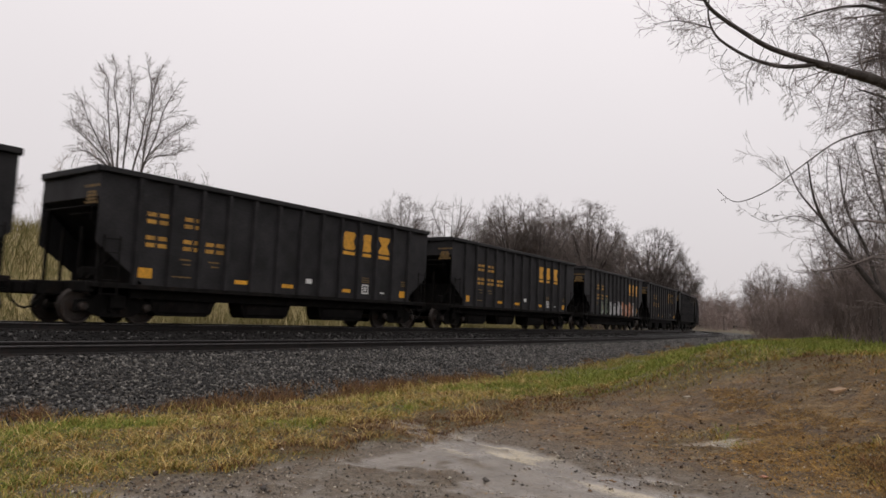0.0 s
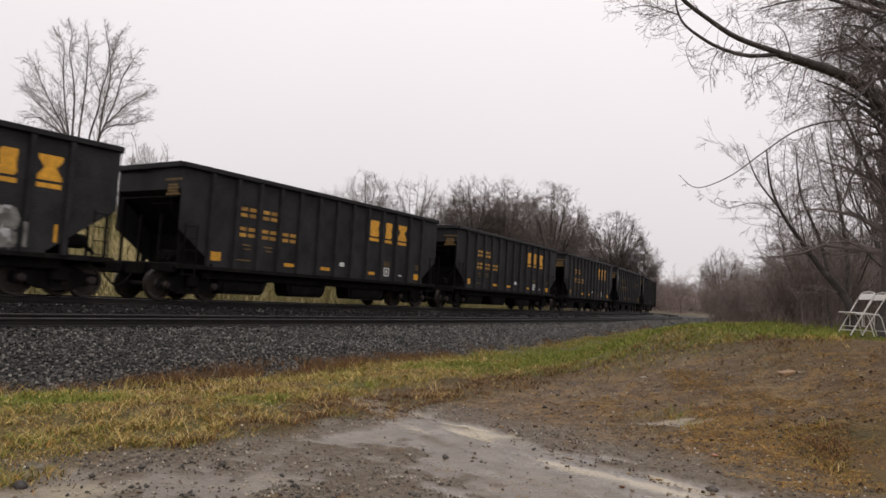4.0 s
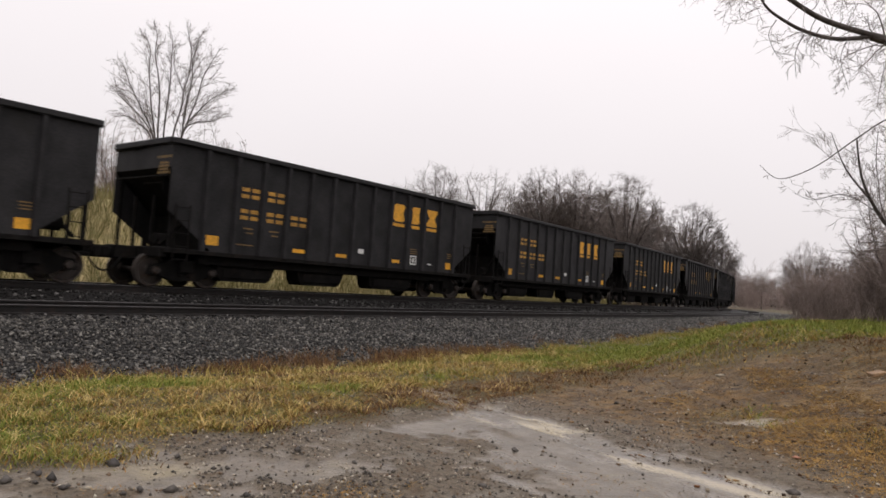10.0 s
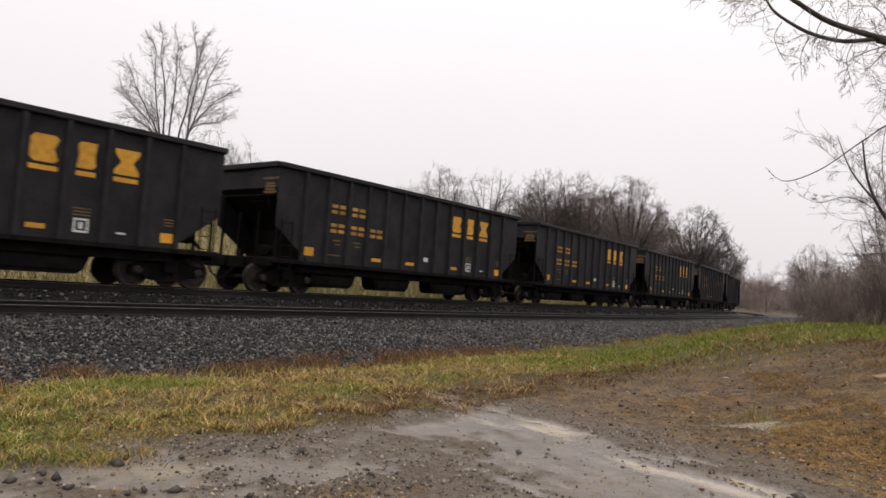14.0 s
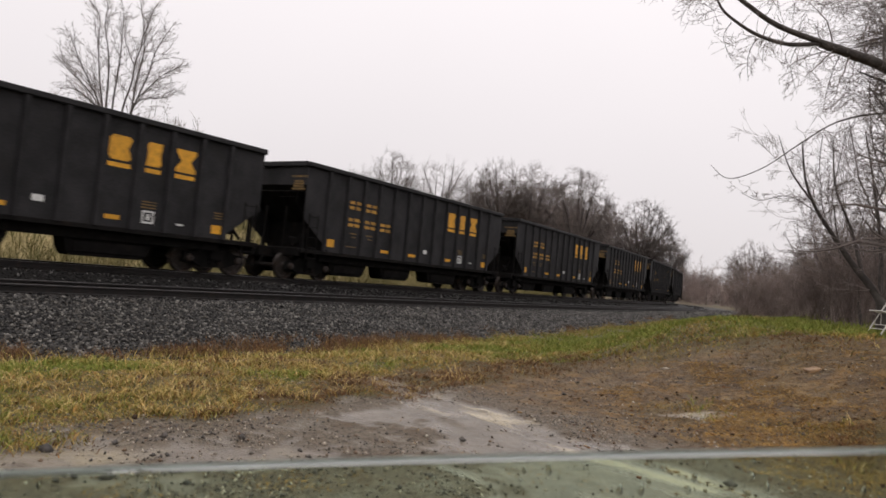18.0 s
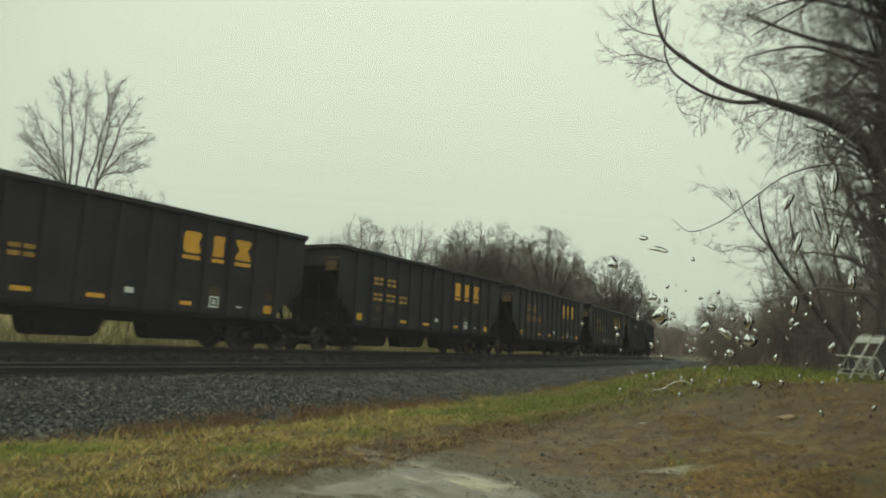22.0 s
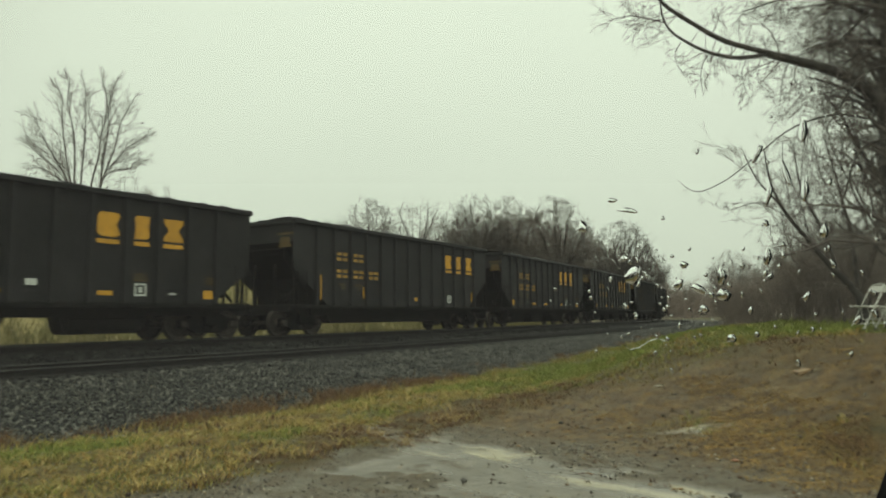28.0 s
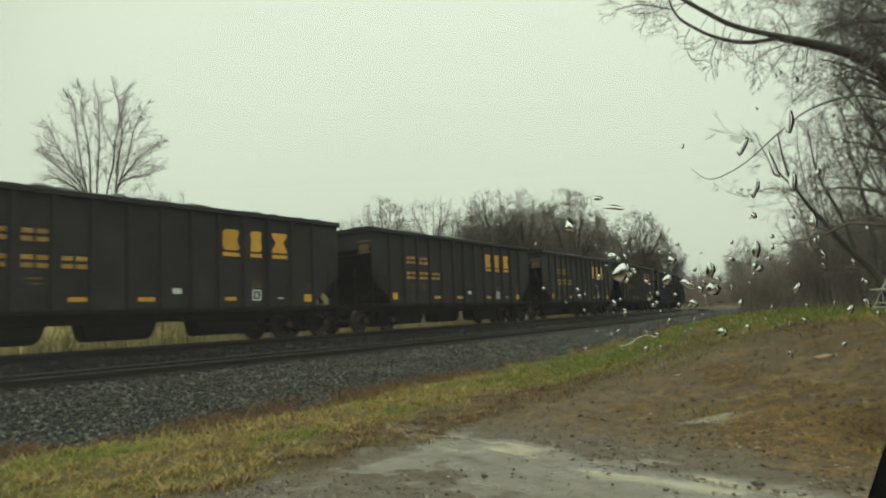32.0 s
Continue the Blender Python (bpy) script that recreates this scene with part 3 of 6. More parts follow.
def flat_mark(outline, y=None, proud=0.006):
    y = -SIDE if y is None else y
    return Shape().prism(outline, y - proud, y + 0.001)


def rect(x, z, w, h):
    return [(x - w / 2, z - h / 2), (x + w / 2, z - h / 2), (x + w / 2, z + h / 2), (x - w / 2, z + h / 2)]


# three plain blocks: an eight-cornered one, a slanted one and one drawn in at the waist
LOGO_SHAPES = ([(-0.5, -0.34), (-0.34, -0.5), (0.36, -0.5), (0.5, -0.38), (0.34, 0.0), (0.5, 0.38), (0.36, 0.5), (-0.34, 0.5), (-0.5, 0.34)],
               [(-0.36, -0.5), (0.24, -0.5), (0.36, -0.36), (0.3, 0.02), (0.36, 0.5), (-0.24, 0.5), (-0.36, 0.36), (-0.3, -0.02)],
               [(-0.5, -0.5), (0.5, -0.5), (0.5, -0.34), (0.24, 0.0), (0.5, 0.34), (0.5, 0.5), (-0.5, 0.5), (-0.5, 0.34), (-0.24, 0.0), (-0.5, -0.34)])


def mark_columns(car, cols, mat):
    """Two rows of painted characters as plain bars, and the small print below them."""
    for j, x in enumerate(cols):
        for dx in (-0.18, 0.18):
            rows = ((2.95,) if j < 2 else ()) + (2.3,)
            for z in rows:
                for dz in (-0.1, 0.1):
                    part("number_bar" if z < 2.5 else "mark_bar", flat_mark(rect(x + dx, z + dz, 0.27, 0.115)), mat, car)
        if j < 2:
            part("small_print", flat_mark(rect(x, 1.88, 0.36, 0.045)), DULL_YELLOW, car)
            part("small_print", flat_mark(rect(x + 0.05, 1.75, 0.26, 0.04)), DULL_YELLOW, car)


def build_car(kind, label):
    """kind: 'plain' eleven-post car, 'old' car with closer posts and other marks, 'far' the plain car in fewer parts."""
    car = thing("hopper_car", label, "hopper car", group="coal train")
    old = kind == "old"
    posts = [-5.9, -4.88, -3.92, -2.97, -2.0, -1.0, 0.0, 0.98, 1.94, 2.91, 3.9, 4.9, 5.9] if not old else [-5.82 + 0.975 * k for k in range(13)]
    slope = 1.75 if old else 1.35                 # how far the side sheet is cut back at its lower corners
    cut = 1.3 if old else 1.05
    # side sheets, end slope sheets and floor
    side = [(-NEAR, TOP), (-NEAR, SILL + cut), (-NEAR + slope, SILL + 0.06), (-NEAR + slope, SILL), (HALF - slope, SILL), (HALF - slope, SILL + 0.06), (HALF, SILL + cut), (HALF, TOP)]
    for y0, y1 in ((-SIDE, -SIDE + 0.02), (SIDE - 0.02, SIDE)):
        part("side_sheet", Shape().prism(side, y0, y1), CAR_BLACK, car)
    for e, end in ((-1, NEAR), (1, HALF)):
        run = [(e * end, TOP - 0.75), (e * (end - 2.4), SILL - 0.05), (e * (end - 2.45), SILL - 0.02), (e * (end - 0.03), TOP - 0.72)]
        part("end_sheet", Shape().box(*sorted((e * end, e * (end - 0.03))), -SIDE + 0.02, SIDE - 0.02, TOP - 0.75, TOP), CAR_BLACK, car)
        # darker than the end sheet above: the recess's shade is in its colour
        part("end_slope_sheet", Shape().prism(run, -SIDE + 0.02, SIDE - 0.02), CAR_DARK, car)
    # top chord, side sills
    for y0, y1 in ((-SIDE - 0.13, -SIDE + 0.03), (SIDE - 0.03, SIDE + 0.13)):
        part("top_chord", Shape().box(-NEAR - 0.03, HALF + 0.03, y0, y1, TOP - 0.1, TOP + 0.06, 0.025), CAR_BLACK, car)
        w0, w1 = (y0 + 0.07, y1) if y0 < 0 else (y0, y1 - 0.07)
        # sill and underframe take the near-black too, with under-car shade coloured in
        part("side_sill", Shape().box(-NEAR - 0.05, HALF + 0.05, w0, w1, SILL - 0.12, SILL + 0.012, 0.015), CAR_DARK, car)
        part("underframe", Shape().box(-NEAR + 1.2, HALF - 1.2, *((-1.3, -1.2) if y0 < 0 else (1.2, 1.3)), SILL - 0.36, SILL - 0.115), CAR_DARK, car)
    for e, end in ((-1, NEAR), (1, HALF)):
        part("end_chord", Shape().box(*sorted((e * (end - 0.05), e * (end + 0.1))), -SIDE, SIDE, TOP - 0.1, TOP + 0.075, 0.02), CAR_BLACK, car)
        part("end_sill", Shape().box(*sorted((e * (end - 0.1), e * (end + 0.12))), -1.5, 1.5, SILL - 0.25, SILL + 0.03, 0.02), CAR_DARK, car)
    # posts
    if kind == "far":
        run = Shape()
        for x in posts:
            for y0, y1 in ((-SIDE - 0.11, -SIDE + 0.004), (SIDE - 0.004, SIDE + 0.11)):
                run.box(x - 0.07, x + 0.07, y0, y1, SILL, TOP - 0.08)
        part("side_posts", run, CAR_BLACK, car)
    else:
        shape = None
        for x in posts:
            for e in (-1, 1):
                if shape is None:
                    shape = Shape().prism([(-0.085, 0.0), (-0.055, 0.11), (0.055, 0.11), (0.085, 0.0)], SILL, TOP - 0.09).mesh("side_post", CAR_BLACK)
                ob = new("side_post", shape)
                ob.parent = car
                # drawn out along y in its own space: stand it up, outline's z to the outside
                ob.matrix_basis = Matrix.Translation((x, e * (SIDE - 0.003), 0)) @ Matrix(((1, 0, 0, 0), (0, 0, e, 0), (0, 1, 0, 0), (0, 0, 0, 1)))
    # centre sill, hoppers
    part("centre_sill", Shape().box(-5.0, 5.0, -0.3, 0.3, 0.95, 1.14, 0.02).box(-HALF - 0.55, -5.0, -0.32, 0.32, 0.72, 1.1, 0.03).box(5.0, HALF + 0.55, -0.32, 0.32, 0.72, 1.1, 0.03), CAR_DARK, car)
    bays = [(-5.0, -2.95), (-1.9, 0.1), (1.5, 3.85)] if not old else [(-4.7, 4.5)]
    for a, b in bays:
        lo = 0.25 if not old else 0.42
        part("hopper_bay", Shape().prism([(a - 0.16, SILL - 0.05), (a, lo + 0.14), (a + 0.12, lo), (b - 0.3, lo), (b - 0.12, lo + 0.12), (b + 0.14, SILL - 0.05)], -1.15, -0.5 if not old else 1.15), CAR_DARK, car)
        if not old:
            part("hopper_door", Shape().box(a + 0.12, b - 0.22, -1.2, -1.15, lo + 0.1, lo + 0.42, 0.015), CAR_DARK, car)
    part("floor_sheet", Shape().prism([(-HALF + 2.3, SILL - 0.06), (HALF - 2.3, SILL - 0.06), (HALF - 2.5, SILL + 0.02), (-HALF + 2.5, SILL + 0.02)], -SIDE + 0.05, SIDE - 0.05), CAR_DARK, car)
    if kind != "far":
        part("brake_rod", Shape().tube([(-4.2, -1.3, 0.72), (2.0, -1.3, 0.72)], [0.016, 0.016], 6), CAR_DARK, car)
    # coal
    rng = random.Random(5)
    heap = Shape()
    nx, ny = 44, 8
    heap.add([(-HALF + 0.1 + (2 * HALF - 0.2) * i / nx, -SIDE + 0.05 + (2 * SIDE - 0.1) * j / ny,
               TOP - 0.12 + 0.3 * math.sin(math.pi * j / ny) * min(1, 4 * i / nx, 4 * (1 - i / nx)) * rng.uniform(0.45, 1.0) + rng.uniform(-0.05, 0.05)) for i in range(nx + 1) for j in range(ny + 1)],
             [(i * (ny + 1) + j, (i + 1) * (ny + 1) + j, (i + 1) * (ny + 1) + j + 1, i * (ny + 1) + j + 1) for i in range(nx) for j in range(ny)])
    part("coal_load", heap, COAL, car, "heaped black coal")
    # trucks
    for x in (-6.05, 6.05):
        truck_at(car, x)
    # couplers and hoses
    for e in (-1, 1):
        part("coupler", Shape().box(*sorted((e * (HALF + 0.3), e * 8.02)), -0.14, 0.14, 0.76, 1.02, 0.04)
             .box(*sorted((e * 7.82, e * 8.075)), -0.24, 0.2, 0.72, 1.06, 0.05), CAR_DARK, car)
        if kind != "far":
            part("air_hose", Shape().tube([(e * 7.6, -0.4, 0.8), (e * 7.72, -0.42, 0.6), (e * 7.9, -0.42, 0.42), (e * 8.08, -0.42, 0.36)], [0.028] * 4, 6), CAR_DARK, car)
    if kind == "far":
        return car
    # end platform gear: corner posts, ladders, brake gear
    for e, end in ((-1, NEAR), (1, HALF)):
        for y in (-1.42, -0.5, 0.5, 1.42):
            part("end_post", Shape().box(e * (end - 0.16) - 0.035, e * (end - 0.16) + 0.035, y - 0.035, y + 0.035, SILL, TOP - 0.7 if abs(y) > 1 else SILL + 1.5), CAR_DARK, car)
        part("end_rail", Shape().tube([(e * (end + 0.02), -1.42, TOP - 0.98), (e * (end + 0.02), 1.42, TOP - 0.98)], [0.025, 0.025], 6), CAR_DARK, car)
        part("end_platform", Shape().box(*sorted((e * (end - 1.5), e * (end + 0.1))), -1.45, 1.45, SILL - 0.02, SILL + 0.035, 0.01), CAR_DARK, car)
        # sheets that close the end recess, its shade put into their near-black
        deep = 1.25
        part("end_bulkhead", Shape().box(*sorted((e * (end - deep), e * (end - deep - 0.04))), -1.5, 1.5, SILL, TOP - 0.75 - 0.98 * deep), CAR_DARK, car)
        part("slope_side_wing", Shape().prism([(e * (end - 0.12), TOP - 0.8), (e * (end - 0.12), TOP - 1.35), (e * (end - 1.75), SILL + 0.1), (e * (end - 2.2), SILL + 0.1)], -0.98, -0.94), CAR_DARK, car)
        lad = Shape()
        for x in (end - 0.62, end - 0.18):
            lad.tube([(e * x, -SIDE - 0.09, SILL - 0.35), (e * x, -SIDE - 0.09, SILL + 1.25)], [0.02, 0.02], 5)
        for j in range(5):
            lad.tube([(e * (end - 0.62), -SIDE - 0.09, SILL - 0.28 + 0.36 * j), (e * (end - 0.18), -SIDE - 0.09, SILL - 0.28 + 0.36 * j)], [0.013, 0.013], 5)
        part("side_ladder", lad, CAR_DARK, car)
        part("grab_iron", Shape().tube([(e * (end + 0.06), -1.3, TOP - 1.2), (e * (end + 0.14), -1.28, TOP - 1.2), (e * (end + 0.14), -0.4, TOP - 1.2), (e * (end + 0.06), -0.38, TOP - 1.2)],
                                       [0.014] * 4, 5), CAR_DARK, car)
        part("slope_brace", Shape().tube([(e * (end - 0.16), -0.9, SILL + 0.1), (e * (end - 1.3), -0.9, SILL + 1.2)], [0.05, 0.05], 6), CAR_DARK, car)
    part("brake_cylinder", Shape().tube([(-6.9, -0.75, 1.35), (-6.45, -0.75, 1.35)], [0.16, 0.16], 12), CAR_DARK, car, "dark brake cylinder")
    part("air_tank", Shape().tube([(6.0, -0.8, 1.5), (6.05, -0.8, 1.5), (6.75, -0.8, 1.5), (6.8, -0.8, 1.5)], [0.12, 0.2, 0.2, 0.12], 12), CAR_DARK, car)
    # painted marks on the panels: plain blocks and bars
    logo = [(2.42, 0), (3.4, 1), (4.4, 2)] if not old else [(3.44, 0), (4.41, 1), (5.39, 2)]
    lw, lz, lh = (0.64, 3.2, 0.66) if not old else (0.6, 3.22, 0.64)
    for x, k in logo:
        part("logo_block", flat_mark([(x + a * lw, lz + b * lh) for a, b in LOGO_SHAPES[k]]), YELLOW, car, "yellow painted logo block")
        part("logo_bar", flat_mark(rect(x, lz - lh / 2 - 0.13, lw * (0.72 if k == 1 else 1.0), 0.12)), YELLOW, car)
    mark_columns(car, [-4.36, -3.4, -2.44] if not old else [-4.36, -3.38, -2.41], NUMBER_YELLOW)
    if not old:
        for x, z, w, h in ((-5.62, 1.42, 0.5, 0.28), (-2.35, 1.36, 0.48, 0.12), (-0.45, 1.35, 0.5, 0.12), (2.38, 1.35, 0.42, 0.12), (5.67, 1.36, 0.4, 0.26)):
            part("reflector_patch", flat_mark(rect(x, z, w, h)), YELLOW, car, "yellow reflective patch")
        part("small_print", flat_mark(rect(-4.55, 1.38, 0.8, 0.035)), DULL_YELLOW, car)
        part("white_tag", flat_mark(rect(0.5, 1.58, 0.27, 0.16)), WHITE, car, "small white data tag")
        for z in (1.72, 1.8, 1.88):
            part("small_print", flat_mark(rect(5.7, z - 0.02, 0.34, 0.03)), DULL_YELLOW, car)
            part("small_print", flat_mark(rect(3.4, z, 0.42, 0.03)), DULL_YELLOW, car)
        part("tick", flat_mark(rect(4.4, 1.36, 0.24, 0.05)), WHITE, car)
    else:
        part("reflector_patch", flat_mark(rect(0.67, 1.4, 0.22, 0.16)), YELLOW, car, "small yellow reflective patch")
        for x in (-5.56, -3.05, 0.15, 5.66):
            part("reflector_stripe", flat_mark(rect(x, 1.6 if x > -5 else 1.75, 0.07, 0.45 if x > -5 else 0.9)), YELLOW, car, "upright yellow reflective stripe")
    bx = 3.4 if not old else 3.5
    ring = Shape()
    for dx, dz, w, h in ((0, 0.15, 0.36, 0.05), (0, -0.15, 0.36, 0.05), (-0.155, 0, 0.05, 0.26), (0.155, 0, 0.05, 0.26), (0.0, 0, 0.1, 0.16)):
        ring.prism(rect(bx + dx, 1.46 + dz, w, h), -SIDE - 0.006, -SIDE + 0.001)
    part("white_stencil", ring, WHITE, car, "white stencilled square")
    # marks on the end, beside the coupler
    for z, w in ((3.62, 0.75), (3.45, 0.4), (3.36, 0.5), (3.27, 0.5), (3.18, 0.62)):
        part("end_mark", Shape().box(-NEAR - 0.008, -NEAR + 0.001, -1.15 - w / 2, -1.15 + w / 2, z - 0.035, z + 0.035), DULL_YELLOW, car)
    return car


FIRST, LAST, PITCH = -11, 38, 16.18
TEMPLATES = {"plain": build_car("plain", "black steel coal hopper car with yellow markings"),
             "old": build_car("old", "older black coal hopper car with closely set side posts"),
             "far": build_car("far", "black coal hopper car far down the line")}
OLD_CARS = {-7, 11}
ODD_CAR = -9                                  # its numbers stand in other panels


def travel(t):
    return 11.3124 * t - 0.00153 * (t - 13) * abs(t - 13) + 0.03 * max(0.0, 17 - t) + 0.045 * max(0.0, 4 - t)


def car_pose(n, t):
    s = 139.47 + PITCH * n - travel(t)
    xa, ya, _ = on_line(s - 6.05, TRAIN_OFF)
    xb, yb, _ = on_line(s + 6.05, TRAIN_OFF)
    return Matrix.Translation((float(xa + xb) / 2, float(ya + yb) / 2, TRAIN_RAIL)) @ Matrix.Rotation(math.atan2(yb - ya, xb - xa), 4, "Z")


def build_train():
    cars, used = {}, set()
    for n in range(FIRST, LAST + 1):
        kind = "old" if n in OLD_CARS else "far" if n > 20 else "plain"
        if kind in used:
            cars[n] = copy_thing(TEMPLATES[kind], car_pose(n, 0))
        else:
            used.add(kind)
            cars[n] = TEMPLATES[kind]
            cars[n].matrix_basis = car_pose(n, 0)
    return cars


CARS = build_train()
for n in range(10, 20):
    # these cars are heaped higher than their sides
    for load in [c for c in CARS[n].children if c.name.startswith("coal_load")]:
        load.location.z += 0.21
for mark in [c for c in CARS[ODD_CAR].children if c.name.split(".")[0] in ("number_bar", "mark_bar")]:
    # the same bars, moved to the panels that they stand in on this car
    mid = sum(v.co.x for v in mark.data.vertices) / len(mark.data.vertices)
    mark.location.x += -0.95 if mid < -3.9 else -0.75 if mid < -2.9 else -0.95
# spray paint on three of the cars
tagged(CARS[-7], "older black hopper car with white and orange spray paint")
tagged(CARS[-3], "black coal hopper car with white spray-painted scrawl")


def scrawl(car, mat, x0, x1, z0, z1, strokes, seed, label, proud=0.003):
    """Thin sprayed strokes, each a ribbon of its own."""
    rng = random.Random(seed)
    for _ in range(strokes):
        x, z = rng.uniform(x0, x1), rng.uniform(z0, z1)
        pts = [(x, z)]
        for _ in range(5):
            x, z = min(x1, max(x0, x + rng.uniform(-0.22, 0.22))), min(z1, max(z0, z + rng.uniform(-0.3, 0.3)))
            pts.append((x, z))
        w, y = rng.uniform(0.02, 0.04), -SIDE - proud - rng.uniform(0.0, 0.006)
        verts = []
        for k, (px, pz) in enumerate(pts):
            (xa, za), (xb, zb) = pts[max(k - 1, 0)], pts[min(k + 1, len(pts) - 1)]
            d = math.hypot(xb - xa, zb - za) or 1.0
            nx, nz = -(zb - za) / d * w, (xb - xa) / d * w
            verts += [(px + nx, y, pz + nz), (px - nx, y, pz - nz)]
        part("spray_stroke", Shape().add(verts, [(2 * k, 2 * k + 1, 2 * k + 3, 2 * k + 2) for k in range(len(pts) - 1)]), mat, car, label)


scrawl(CARS[-3], SPRAY_WHITE, -6.35, -5.5, 2.9, 3.85, 13, 3, "white spray-painted scrawl")
scrawl(CARS[-3], SPRAY_WHITE, -5.75, -5.5, 2.0, 3.3, 6, 4, "white spray-painted scrawl")
scrawl(CARS[-3], SPRAY_WHITE, -3.85, -3.3, 1.42, 1.75, 9, 6, "white spray-painted scrawl")


def bubble_letters(car, x0, count, mats, seed):
    """Fat spray-painted shapes side by side along the foot of the panels, each with a drip or two and a thin outline."""
    rng = random.Random(seed)
    for k in range(count):
        x, top, w = x0 + 0.975 * k, 2.1 + rng.uniform(-0.12, 0.2), 0.42
        for layer, (lo, hi) in enumerate(((1.12, 1.62), (1.5, top))):
            pts = []
            for m in range(12):
                a = 2 * math.pi * m / 12
                px, pz = math.copysign(abs(math.cos(a)) ** 0.6, math.cos(a)), math.copysign(abs(math.sin(a)) ** 0.6, math.sin(a))
                pts.append((x + px * w * rng.uniform(0.82, 1.0), (lo + hi) / 2 + pz * (hi - lo) / 2 * rng.uniform(0.85, 1.0)))
            part("spray_letter", flat_mark(pts, proud=0.007 + 0.003 * layer), mats[min(k, len(mats) - 1)], car, "fat spray-painted letter shape")
        part("spray_letter", flat_mark(rect(x + 0.4875, 1.5, 0.1, 0.75 + rng.uniform(-0.2, 0.25)), -SIDE - 0.108), mats[min(k, len(mats) - 1)], car)
        for _ in range(2):
            dx = x + rng.uniform(-0.3, 0.3)
            part("paint_drip", flat_mark(rect(dx, 1.3, 0.035, 0.4), proud=0.012), mats[min(k, len(mats) - 1)], car)
        scrawl(car, CAR_DARK if k % 2 else SPRAY_WHITE, x - 0.34, x + 0.34, 1.2, top - 0.05, 3, seed + k, "thin outline stroke of the spray-painted letters", 0.011)


bubble_letters(CARS[-7], -3.39, 9, [SPRAY_GREEN, SPRAY_GREEN, SPRAY_WHITE, SPRAY_WHITE, SPRAY_WHITE, SPRAY_ORANGE, SPRAY_ORANGE, SPRAY_ORANGE, SPRAY_GREY], 21)


# ---- bare trees ----
def grow(rng, start, way, length, radius, level, out, spread=0.55, kids=(5, 8), up=0.12, wobble=0.16, last=3, short=0.6, steps=(7, 6, 5, 4)):
    """A bending, tapering branch and, along it, its children; out gathers (level, points, radii)."""
    n = steps[min(level, 3)]
    pts, radii, d, p = [start], [radius], way.normalized(), start
    for i in range(n):
        d = (d + Vector((rng.gauss(0, wobble), rng.gauss(0, wobble), rng.gauss(0, wobble) + up * (0.4 + level * 0.3)))).normalized()
        p = p + d * (length / n)
        pts.append(p)
        radii.append(radius * (1 - 0.82 * (i + 1) / n))
    out.append((level, pts, radii))
    if level >= last or len(pts) < 3:
        return
    n = len(pts) - 1
    for _ in range(rng.randint(*kids)):
        u = rng.uniform(0.25 if level else 0.3, 1.0)
        i = min(int(u * n), n - 1)
        q = pts[i].lerp(pts[i + 1], u * n - i)
        ahead = (pts[i + 1] - pts[i]).normalized()
        turn = Vector((rng.gauss(0, 1), rng.gauss(0, 1), rng.gauss(0, 0.7)))
        turn = (turn - ahead * turn.dot(ahead)).normalized()
        w = ahead * math.cos(spread * rng.uniform(0.6, 1.4)) + turn * math.sin(spread * rng.uniform(0.6, 1.4))
        r = radii[i] * rng.uniform(0.4, 0.65)
        grow(rng, q, w, length * (1 - 0.45 * u) * rng.uniform(0.75, 1.25) * short, max(r, 0.004), level + 1, out, spread, kids, up, wobble, last, short, steps)


def tubes(branches, mat, name, sides, least=0.004):
    verts, faces = [], []
    for _, pts, radii in branches:
        n0 = len(verts)
        for i, p in enumerate(pts):
            d = (pts[min(i + 1, len(pts) - 1)] - pts[max(i - 1, 0)]).normalized()
            a = d.cross(Vector((0.31, 0.2, 0.93))).normalized()
            b = d.cross(a)
            r = max(radii[i], least)
            for k in range(sides):
                c, s = math.cos(2 * math.pi * k / sides) * r, math.sin(2 * math.pi * k / sides) * r
                verts.append((p.x + a.x * c + b.x * s, p.y + a.y * c + b.y * s, p.z + a.z * c + b.z * s))
        for i in range(len(pts) - 1):
            for k in range(sides):
                faces.append((n0 + i * sides + k, n0 + i * sides + (k + 1) % sides, n0 + (i + 1) * sides + (k + 1) % sides, n0 + (i + 1) * sides + k))
    return big_mesh(name, verts, faces, mat, sides > 4)


def tree_thing(branches, label, at, twig_mat=None, least=0.006, group="bare trees", name="bare_tree", category="tree"):
    tree = thing(name, label, category, group=group, at=at)
    for nm, levels, sides, mat in (("trunk", (0,), 9, BARK), ("limb_wood", (1,), 6, BARK), ("twig_mass", (2, 3, 4, 5), 3, twig_mat or TWIG)):
        chosen = [b for b in branches if b[0] in levels]
        if chosen:
            ob = new(nm, tubes(chosen, mat, nm, sides, least))
            ob.parent = tree
            if nm == "twig_mass":
                tagged(ob, kind="stuff")
    return tree


def bow(rng, a, b, c, n, r0, r1, wobble):
    """A branch from a to c that is drawn towards b on the way, tapering from r0 to r1."""
    pts, radii = [], []
    for i in range(n + 1):
        u = i / n
        q = a * ((1 - u) ** 2) + b * (2 * u * (1 - u)) + c * (u * u)
        w = wobble * (0.0 if i in (0, n) else 1.0)
        pts.append(q + Vector((rng.gauss(0, w), rng.gauss(0, w), rng.gauss(0, w))))
        radii.append(r0 + (r1 - r0) * u ** 0.8)
    return pts, radii


def along(pts, u):
    k = min(int(u * (len(pts) - 1)), len(pts) - 2)
    return pts[k].lerp(pts[k + 1], u * (len(pts) - 1) - k), (pts[k + 1] - pts[k]).normalized(), k


